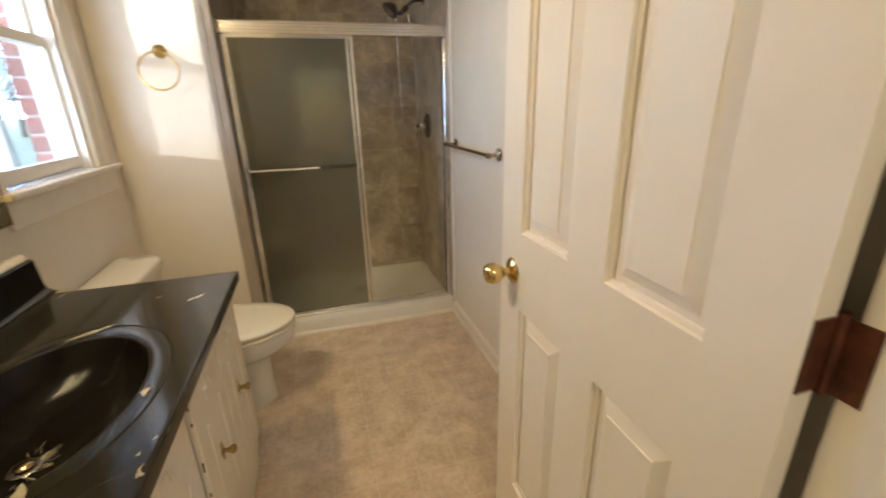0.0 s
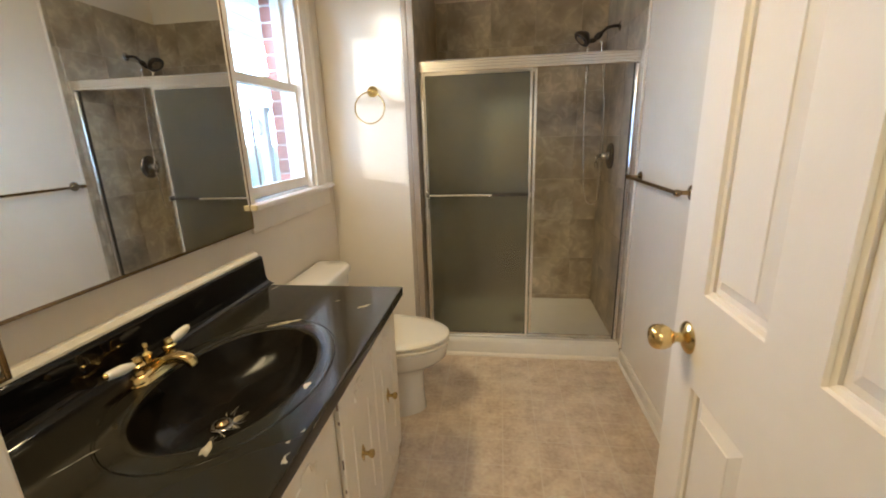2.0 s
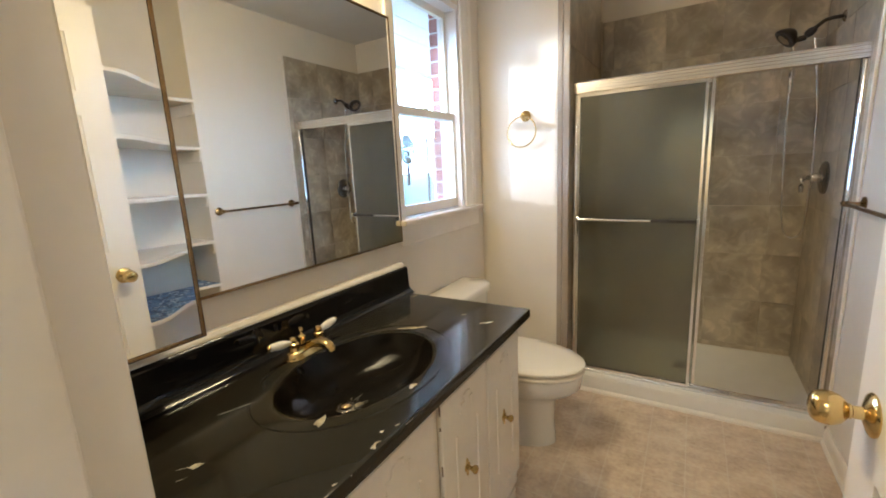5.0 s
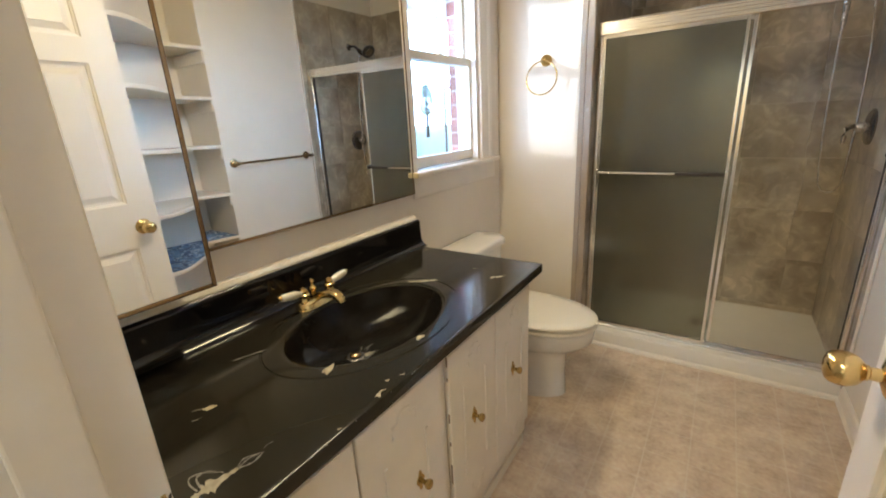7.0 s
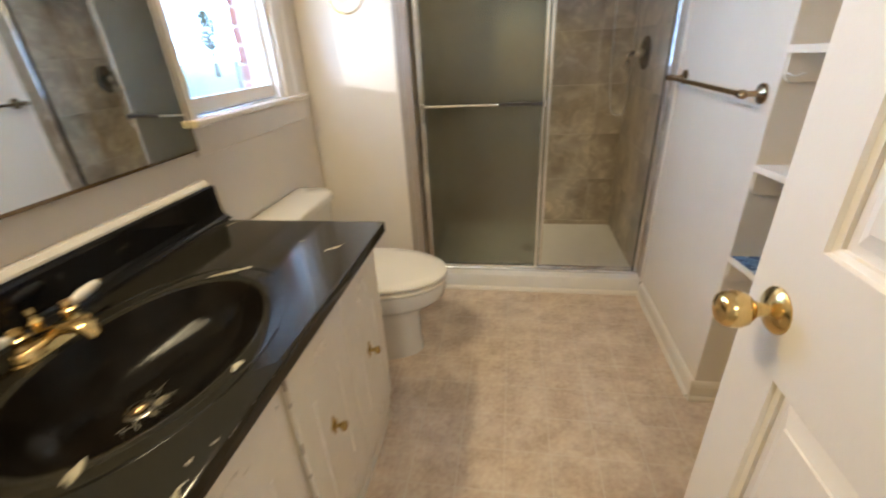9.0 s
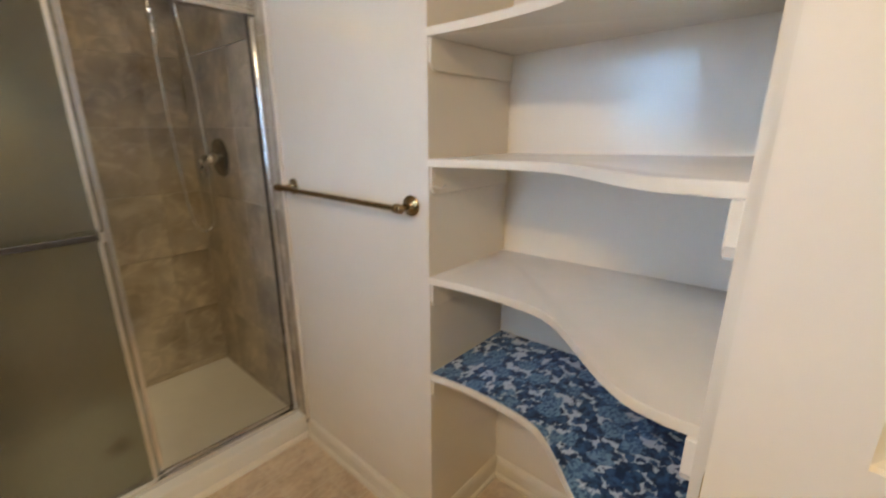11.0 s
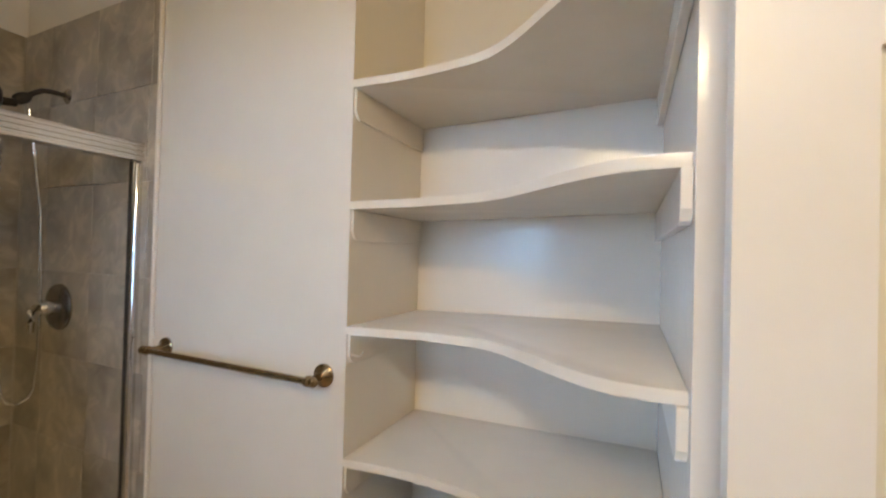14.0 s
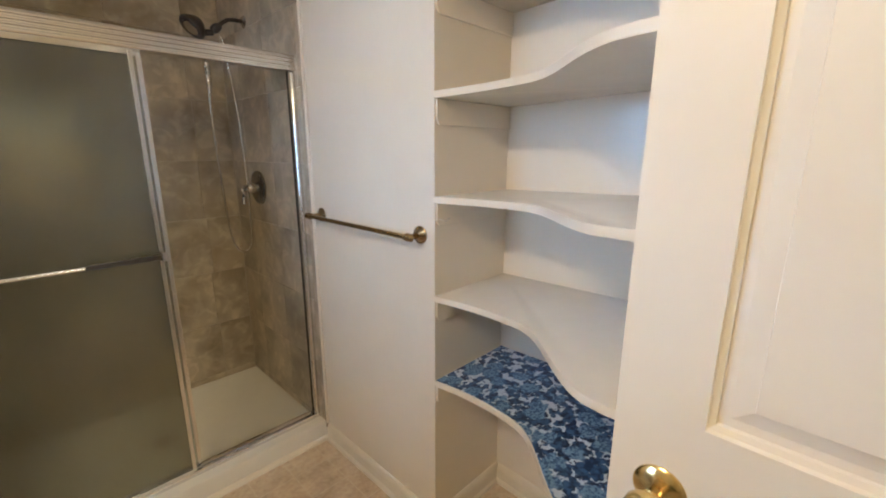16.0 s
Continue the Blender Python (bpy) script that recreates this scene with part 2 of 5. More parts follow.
def floral_material():
    """Blue blossoms with mottled petals among navy leaves on a pale ground."""
    m = material("floral_paper", (0.75, 0.78, 0.80), 0.45)
    n, l = m.node_tree.nodes, m.node_tree.links
    b = n["Principled BSDF"]
    co, warp, noi = n.new("ShaderNodeTexCoord"), n.new("ShaderNodeMix"), n.new("ShaderNodeTexNoise")
    warp.data_type, warp.blend_type = "RGBA", "LINEAR_LIGHT"
    warp.inputs["Factor"].default_value = 0.022
    noi.inputs["Scale"].default_value, noi.inputs["Detail"].default_value = 46, 3
    l.new(co.outputs["Object"], noi.inputs["Vector"])
    l.new(co.outputs["Object"], warp.inputs[6])
    l.new(noi.outputs["Color"], warp.inputs[7])

    def ramp(source, lo, hi, a, c):
        r = n.new("ShaderNodeValToRGB")
        e = r.color_ramp.elements
        e[0].position, e[1].position = lo, hi
        e[0].color, e[1].color = (*a, 1), (*c, 1)
        l.new(source, r.inputs["Fac"])
        return r.outputs["Color"]

    def cells(scale, lo, hi):
        v = n.new("ShaderNodeTexVoronoi")
        v.inputs["Scale"].default_value = scale
        l.new(warp.outputs[2], v.inputs["Vector"])
        return ramp(v.outputs["Distance"], lo, hi, (1, 1, 1), (0, 0, 0))

    def over(factor, under, top):
        x = n.new("ShaderNodeMix")
        x.data_type = "RGBA"
        l.new(factor, x.inputs["Factor"])
        l.new(under, x.inputs[6])
        l.new(top, x.inputs[7])
        return x.outputs[2]
    petal, leaf = n.new("ShaderNodeTexNoise"), n.new("ShaderNodeTexNoise")
    petal.inputs["Scale"].default_value, petal.inputs["Detail"].default_value = 130, 3
    leaf.inputs["Scale"].default_value, leaf.inputs["Detail"].default_value = 60, 2
    for t in (petal, leaf):
        l.new(co.outputs["Object"], t.inputs["Vector"])
    ground = ramp(petal.outputs["Fac"], 0.35, 0.7, (0.56, 0.61, 0.66), (0.64, 0.68, 0.72))
    navy = ramp(leaf.outputs["Fac"], 0.40, 0.62, (0.008, 0.022, 0.070), (0.045, 0.115, 0.24))
    bloom = ramp(petal.outputs["Fac"], 0.40, 0.60, (0.035, 0.095, 0.21), (0.20, 0.33, 0.47))
    paper = over(cells(38, 0.60, 0.66), ground, navy)
    l.new(over(cells(15.5, 0.43, 0.48), paper, bloom), b.inputs["Base Color"])
    return m


def marble_material(name, low, high, rough):
    m = material(name, low, rough, spec=0.36)
    n, l = m.node_tree.nodes, m.node_tree.links
    b = n["Principled BSDF"]
    co, t, r = n.new("ShaderNodeTexCoord"), n.new("ShaderNodeTexNoise"), n.new("ShaderNodeValToRGB")
    t.inputs["Scale"].default_value, t.inputs["Detail"].default_value, t.inputs["Distortion"].default_value = 3.2, 6, 1.6
    e = r.color_ramp.elements
    e[0].position, e[1].position = 0.66, 0.84
    e[0].color, e[1].color = (*low, 1), (*high, 1)
    l.new(co.outputs["Object"], t.inputs["Vector"])
    l.new(t.outputs["Fac"], r.inputs["Fac"])
    l.new(r.outputs["Color"], b.inputs["Base Color"])
    return m


VINYL, TILE, FLORAL = vinyl_material(), tile_material(), floral_material()
MARBLE = marble_material("black_cultured_marble", (0.006, 0.006, 0.007), (0.05, 0.047, 0.04), 0.075)
# Olive lift in the colour carries ceiling sheen along with a dull film.
SHEENTOP = marble_material("dulled_sheen_marble", (0.021, 0.019, 0.014), (0.06, 0.055, 0.044), 0.11)
WISP = material("faint_vein", (0.42, 0.40, 0.35), 0.2, second=(0.07, 0.068, 0.06), scale=60)
EDGING = material("taupe_stone_trim", (0.40, 0.335, 0.27), 0.32, vary=0.12, scale=9, bump=0.05)
TARNISH = material("tarnished_brass", (0.62, 0.46, 0.20), 0.33, 1.0, second=(0.30, 0.19, 0.08), scale=40, bump=0.1)
BASIN = material("black_basin", (0.005, 0.0045, 0.004), 0.16, second=(0.010, 0.008, 0.006), scale=14, spec=0.12, bump=0.04, bump_scale=200)
VEIN = material("cream_vein", (0.60, 0.54, 0.40), 0.12, second=(0.30, 0.27, 0.2), scale=30, coat=0.3)


# ---- mesh tools ----
def box(bm, x0, x1, y0, y1, z0, z1, bev=0.0, seg=2):
    vs = [bm.verts.new((x, y, z)) for x in (x0, x1) for y in (y0, y1) for z in (z0, z1)]
    fs = [(0, 1, 3, 2), (4, 6, 7, 5), (0, 4, 5, 1), (2, 3, 7, 6), (0, 2, 6, 4), (1, 5, 7, 3)]
    faces = [bm.faces.new([vs[i] for i in f]) for f in fs]
    if bev:
        edges = {e for f in faces for e in f.edges}
        bmesh.ops.bevel(bm, geom=list(edges), offset=bev, segments=seg, affect="EDGES", profile=0.5)
    return bm


def lathe(bm, profile, origin, axis=(0, 0, 1), seg=24):
    """Turned solid: profile of (radius, height along the axis)."""
    q = Vector((0, 0, 1)).rotation_difference(Vector(axis).normalized())
    rings = []
    for r, h in profile:
        ring = []
        for i in range(seg):
            a = 2 * math.pi * i / seg
            ring.append(bm.verts.new(Vector(origin) + q @ Vector((r * math.cos(a), r * math.sin(a), h))))
        rings.append(ring)
    for a, b in zip(rings, rings[1:]):
        for i in range(seg):
            bm.faces.new((a[i], a[(i + 1) % seg], b[(i + 1) % seg], b[i]))
    bm.faces.new(list(reversed(rings[0])))
    bm.faces.new(rings[-1])
    return bm


def tube(bm, pts, r, seg=10, closed=False, radii=None):
    pts = [Vector(p) for p in pts]
    n = len(pts)
    rings = []
    up = Vector((0.13, 0.31, 0.94))
    for i, p in enumerate(pts):
        a, b = (pts[i - 1], pts[(i + 1) % n]) if closed else (pts[max(i - 1, 0)], pts[min(i + 1, n - 1)])
        d = (b - a).normalized()
        s = d.cross(up).normalized()
        v = s.cross(d).normalized()
        k = radii[i] if radii else r
        rings.append([bm.verts.new(p + (s * math.cos(2 * math.pi * j / seg) + v * math.sin(2 * math.pi * j / seg)) * k) for j in range(seg)])
    pairs = list(zip(rings, rings[1:])) + ([(rings[-1], rings[0])] if closed else [])
    for a, b in pairs:
        for j in range(seg):
            bm.faces.new((a[j], a[(j + 1) % seg], b[(j + 1) % seg], b[j]))
    if not closed:
        bm.faces.new(list(reversed(rings[0])))
        bm.faces.new(rings[-1])
    return bm


def prism(bm, outline, lo, hi, axis="z", bev=0.0):
    """A flat outline pushed out along an axis. For axis z the outline is (x, y), for y it is (x, z), for x it is (y, z)."""
    def at(u, v, w):
        return {"z": (u, v, w), "y": (u, w, v), "x": (w, u, v)}[axis]
    a = [bm.verts.new(at(u, v, lo)) for u, v in outline]
    b = [bm.verts.new(at(u, v, hi)) for u, v in outline]
    n = len(a)
    faces = [bm.faces.new(list(reversed(a))), bm.faces.new(b)]
    faces += [bm.faces.new((a[i], a[(i + 1) % n], b[(i + 1) % n], b[i])) for i in range(n)]
    if bev:
        edges = set(faces[0].edges) | set(faces[1].edges)
        bmesh.ops.bevel(bm, geom=list(edges), offset=bev, segments=2, affect="EDGES", profile=0.5)
    return bm


def loft(bm, rings, cap=True):
    made = [[bm.verts.new(p) for p in ring] for ring in rings]
    n = len(made[0])
    for a, b in zip(made, made[1:]):
        for i in range(n):
            bm.faces.new((a[i], a[(i + 1) % n], b[(i + 1) % n], b[i]))
    if cap:
        bm.faces.new(list(reversed(made[0])))
        bm.faces.new(made[-1])
    return bm


def part(name, bm, mat, parent=None, label="", smooth=None):
    """Links a bmesh in plan units as one mesh object, under a thing or part if one is given."""
    bmesh.ops.recalc_face_normals(bm, faces=bm.faces)
    bmesh.ops.scale(bm, vec=(U, U, U), verts=bm.verts)
    me = bpy.data.meshes.new(name)
    bm.to_mesh(me)
    bm.free()
    me.materials.append(mat)
    if smooth is not None:
        for p in me.polygons:
            p.use_smooth = True
        me.set_sharp_from_angle(angle=radians(smooth))
    ob = new(name, me)
    if parent:
        ob.parent = parent
        ob.matrix_parent_inverse = parent.matrix_basis.inverted()
    if label:
        ob["label"] = label
    return ob


def thing(name, base, label, category, group=""):
    ob = new(name)
    ob.empty_display_size = 0.05
    ob.matrix_basis = Matrix.Translation(Vector(base) * U)
    return tagged(ob, label, category, group)


def setting(name, mat, label, *boxes, bev=0.0, category=""):
    bm = bmesh.new()
    for b in boxes:
        box(bm, *b, bev=bev)
    return tagged(part(name, bm, mat), label, category, kind="structure")


def B(*a, **k):
    return box(bmesh.new(), *a, **k)


# ---- the room's shell ----
WX, RX, NX = -0.875, 0.908, 1.289        # vanity wall, towel-bar wall, niche back
SY, RY, BY = 0.262, 2.548, 3.450         # door wall, towel-ring wall, shower back
NR, NL = 1.058, 1.781                   # the two sides of the shelf niche
CZ, TOP = 2.613, 2.345                  # ceiling, top of the tiles
TX = -0.33                              # tiled side of the shower by the toilet

setting("floor", VINYL, "mottled beige vinyl tile-pattern bathroom floor", (-0.875, 1.295, 0.12, 2.60, -0.08, 0.0))
setting("hall_floor", CARPET, "plain beige carpet floor of the next room", (-1.02, 2.6, -3.4, 0.12, -0.08, -0.004))
setting("ceiling", CEIL, "flat white painted ceiling", (-1.02, 1.40, 0.12, 3.70, CZ, CZ + 0.1))
setting("hall_ceiling", CEIL, "flat white ceiling of the next room", (-1.02, 2.6, -3.4, 0.12, CZ + 0.002, CZ + 0.1))
WY0, WY1, WZ0, WZ1 = 1.67, 2.36, 1.165, 2.26
setting("wall_west", WALL, "cream painted wall behind vanity and toilet",
        (-1.02, WX, 0.12, WY0, -0.08, CZ), (-1.02, WX, WY1, 2.70, -0.08, CZ), (-1.02, WX, WY0, WY1, -0.08, WZ0), (-1.02, WX, WY0, WY1, WZ1, CZ))
setting("wall_ring", WALL, "cream painted wall with the towel ring", (WX, TX - 0.012, RY, 3.70, -0.08, CZ))
setting("wall_east", WALL, "cream satin painted wall with the towel bar", (RX, 1.40, NL, 3.70, -0.08, CZ))
setting("wall_niche_back", WALL, "cream painted back wall of shelf niche", (NX, 1.40, NR, NL, -0.08, CZ))
setting("wall_closet", WALL, "cream painted wall block behind the open door", (0.652, 1.40, SY, NR, -0.08, CZ))
setting("wall_shower_back", WALL, "cream painted wall above shower tiles", (TX - 0.012, RX, BY + 0.008, 3.70, -0.08, CZ))
JL, JR, HEADZ = -0.18, 0.598, 2.17
setting("wall_south", WALL, "cream painted wall around the doorway", (-1.02, JL - 0.02, 0.14, SY, -0.08, CZ), (JR + 0.02, 1.40, 0.14, SY - 0.002, -0.08, CZ), (JL - 0.02, JR + 0.02, 0.14, SY, HEADZ + 0.02, CZ))
HALLW = material("hall_paint", (0.70, 0.67, 0.62), 0.6, vary=0.05, scale=3, bump=0.1)
setting("hall_wall_north", HALLW, "plain wall of the next room", (1.40, 2.6, 0.0, 0.12, -0.08, CZ))
setting("hall_wall_west", HALLW, "plain side wall of the next room", (-1.12, -1.02, -3.4, 0.12, -0.08, CZ))
setting("hall_wall_east", HALLW, "plain side wall of the next room", (2.6, 2.7, -3.4, 0.12, -0.08, CZ))
setting("hall_wall_south", HALLW, "plain far wall of the next room with a window opening", (-1.02, -0.15, -3.5, -3.4, -0.08, CZ), (0.75, 2.6, -3.5, -3.4, -0.08, CZ), (-0.15, 0.75, -3.5, -3.4, -0.08, 0.55), (-0.15, 0.75, -3.5, -3.4, 2.0, CZ))

# ---- door frame and door ----
def door_frame():
    t = tagged(new("door_frame"), "white painted door jamb with chipped strike edge", "door frame", kind="structure")
    part("jamb", B(JL - 0.02, JL, 0.135, SY + 0.003, -0.0, HEADZ, bev=0.003), TRIM, t)
    part("jamb", B(JR, JR + 0.02, 0.135, SY + 0.0, -0.0, HEADZ, bev=0.003), TRIM, t)
    part("head_jamb", B(JL, JR, 0.135, SY + 0.003, HEADZ, HEADZ + 0.02), TRIM, t)
    part("door_stop", B(JL, JL + 0.011, 0.160, 0.214, 0.0, HEADZ, bev=0.003), TRIM, t)
    part("door_stop", B(JR - 0.011, JR, 0.155, 0.205, 0.0, HEADZ, bev=0.003), TRIM, t)
    part("casing", B(JL - 0.085, JL - 0.006, 0.12, 0.1395, 0.0, HEADZ + 0.06, bev=0.004), TRIM, t)
    part("casing", B(JR + 0.006, JR + 0.085, 0.12, 0.1395, 0.0, HEADZ + 0.06, bev=0.004), TRIM, t)
    return t


door_frame()


def strike_plate():
    t = thing("strike_plate", (JL, 0.242, 0.960), "worn brass strike plate with splintered wood on the jamb", "strike plate")
    bm = bmesh.new()
    box(bm, JL + 0.0005, JL + 0.003, 0.222, 0.258, 0.975, 1.002, bev=0.001)
    box(bm, JL + 0.0005, JL + 0.003, 0.222, 0.258, 0.930, 0.947, bev=0.001)
    box(bm, JL + 0.0005, JL + 0.003, 0.222, 0.229, 0.947, 0.975)
    box(bm, JL + 0.0005, JL + 0.003, 0.251, 0.258, 0.947, 0.975)
    part("plate", bm, TARNISH, t)
    part("latch_hole", B(JL + 0.0002, JL + 0.0012, 0.229, 0.251, 0.947, 0.975), RUST, t)
    for z in (0.989, 0.938):
        part("screw", lathe(bmesh.new(), [(0.0042, 0), (0.0042, 0.0012), (0.003, 0.0018)], (JL + 0.003, 0.240, z), (1, 0, 0), 12), AGED, t)
    return t


strike_plate()


def door():
    x0, x1, y0, y1, zb, zt = 0.556, 0.591, 0.279, 1.037, 0.01, 2.15
    t = tagged(new("door_1"), "white six-panel door standing open against the closet wall", "door", kind="structure")
    ys = [y0, 0.394, 0.603, 0.722, 0.924, y1]
    rows = [(0.26, 0.874), (1.086, 1.690), (1.790, 2.025)]
    bm = bmesh.new()
    for a, b in ((ys[0], ys[1]), (ys[2], ys[3]), (ys[4], ys[5])):
        box(bm, x0, x1, a, b, zb, zt)
    zs = [zb, rows[0][0], rows[0][1], rows[1][0], rows[1][1], rows[2][0], rows[2][1], zt]
    for i in range(0, 8, 2):
        for a, b in ((ys[1], ys[2]), (ys[3], ys[4])):
            box(bm, x0, x1, a, b, zs[i], zs[i + 1])
    part("leaf_frame", bm, DOORP, t)
    for lo, hi in rows:
        for a, b in ((ys[1], ys[2]), (ys[3], ys[4])):
            bm = bmesh.new()
            for side, s in ((x0, 1), (x1, -1)):
                steps = [(0.0, 0.0), (0.001, 0.008), (0.009, 0.011), (0.010, 0.0168), (0.022, 0.0168), (0.046, 0.006), (0.047, 0.003)]
                loops = []
                for inset, depth in steps:
                    x = side + s * depth
                    loops.append([bm.verts.new(p) for p in ((x, a + inset, lo + inset), (x, b - inset, lo + inset), (x, b - inset, hi - inset), (x, a + inset, hi - inset))])
                for p, q in zip(loops, loops[1:]):
                    for i in range(4):
                        bm.faces.new((p[i], p[(i + 1) % 4], q[(i + 1) % 4], q[i]))
                bm.faces.new(loops[-1])
            part("panel", bm, DOORP, t)
    for s, xf in ((-1, x0), (1, x1)):
        o = (xf, 0.966, 0.970)
        knob = part("knob", lathe(bmesh.new(), [(0.011, 0.006), (0.0105, 0.026), (0.013, 0.028), (0.013, 0.031), (0.016, 0.033), (0.024, 0.041), (0.0285, 0.052), (0.0285, 0.062), (0.026, 0.072), (0.022, 0.077), (0.0215, 0.0775), (0.012, 0.081), (0.001, 0.082)] if s < 0 else [(0.011, 0.006), (0.0105, 0.026), (0.02, 0.036), (0.026, 0.048), (0.024, 0.06), (0.001, 0.066)], o, (s, 0, 0), 32), BRASS, t, "polished brass knob", smooth=35)
        part("rosette", lathe(bmesh.new(), [(0.036, 0.0), (0.036, 0.002), (0.033, 0.005), (0.022, 0.009), (0.014, 0.012), (0.011, 0.013)], o, (s, 0, 0), 32), BRASS, knob, "round brass backplate", smooth=35)
    part("latch_plate", B(x0 + 0.006, x0 + 0.029, y1 - 0.0005, y1 + 0.0015, 0.943, 0.998, bev=0.0005), BRASS, t)
    for z in (0.32, 1.132, 1.92):
        bm = bmesh.new()
        box(bm, x0 + 0.003, x1, y0 - 0.0025, y0 - 0.0002, z - 0.046, z + 0.046, bev=0.0008)
        box(bm, JR - 0.0025, JR - 0.0002, y0 - 0.040, y0 - 0.004, z - 0.046, z + 0.046, bev=0.0008)
        h = part("hinge", bm, RUST, t, "rusty brown butt hinge")
        part("knuckle", lathe(bmesh.new(), [(0.0065, -0.05), (0.0065, 0.05)], (JR - 0.001, y0 - 0.004, z), (0, 0, 1), 12), RUST, h, smooth=40)
    return t


door()

# ---- baseboards ----
def moulding(name, label, a, b, out):
    """Baseboard run from a to b (x, y), with its face towards out."""
    bm = bmesh.new()
    prof = [(0, 0), (0.020, 0), (0.020, 0.012), (0.014, 0.020), (0.012, 0.022), (0.012, 0.066), (0.009, 0.080), (0.004, 0.090), (0, 0.092)]
    rings = [[(p[0] + out[0] * d, p[1] + out[1] * d, h) for d, h in prof] for p in (a, b)]
    loft(bm, rings)
    return tagged(part(name, bm, TRIM), label, kind="structure")


moulding("baseboard", "white painted baseboard with shoe moulding", (RX, NL), (RX, 2.550), (-1, 0))
moulding("baseboard", "white painted baseboard with shoe moulding", (RX - 0.014, NL), (NX, NL), (0, -1))
moulding("baseboard", "white painted baseboard with shoe moulding", (NX, NR + 0.014), (NX, NL - 0.014), (-1, 0))
moulding("baseboard", "white painted baseboard with shoe moulding", (WX, RY), (TX - 0.05, RY), (0, -1))


# ---- shower ----
def shower_base():
    t = thing("shower_pan", (0.28, 3.0, 0), "white acrylic shower pan with raised threshold", "shower pan")
    x0, x1, y0, y1 = TX + 0.002, RX - 0.002, 2.566, BY - 0.002
    bm = bmesh.new()
    prof = [(y0, 0.018), (y0, 0.085), (y0 + 0.006, 0.096), (y0 + 0.016, 0.100), (y0 + 0.116, 0.100), (y0 + 0.126, 0.092), (y0 + 0.136, 0.060), (y0 + 0.16, 0.048), (y1 - 0.05, 0.054), (y1 - 0.02, 0.060), (y1, 0.062), (y1, 0.0), (y0 + 0.002, 0.0)]
    loft(bm, [[(x, y, z) for y, z in prof] for x in (x0, x1)])
    part("pan", bm, ACRYL, t, smooth=30)
    part("threshold_trim", loft(bmesh.new(), [[(x, y0 - d, z) for d, z in ((0, 0.0), (0.016, 0.0), (0.016, 0.010), (0.010, 0.018), (0, 0.022))] for x in (x0 - 0.02, x1)]), TRIM, t, "white quarter-round strip")
    dr = part("drain", lathe(bmesh.new(), [(0.05, 0), (0.05, 0.003), (0.044, 0.005), (0.0, 0.005)][:3], (0.29, 3.05, 0.0505), (0, 0, 1), 24), NICKEL, t, "round metal drain")
    for i in range(8):
        a = math.pi * i / 4
        part("drain_hole", lathe(bmesh.new(), [(0.006, 0), (0.006, 0.0006)], (0.29 + 0.026 * math.cos(a), 3.05 + 0.026 * math.sin(a), 0.0556), (0, 0, 1), 8), DARK, dr)
    return t


shower_base()


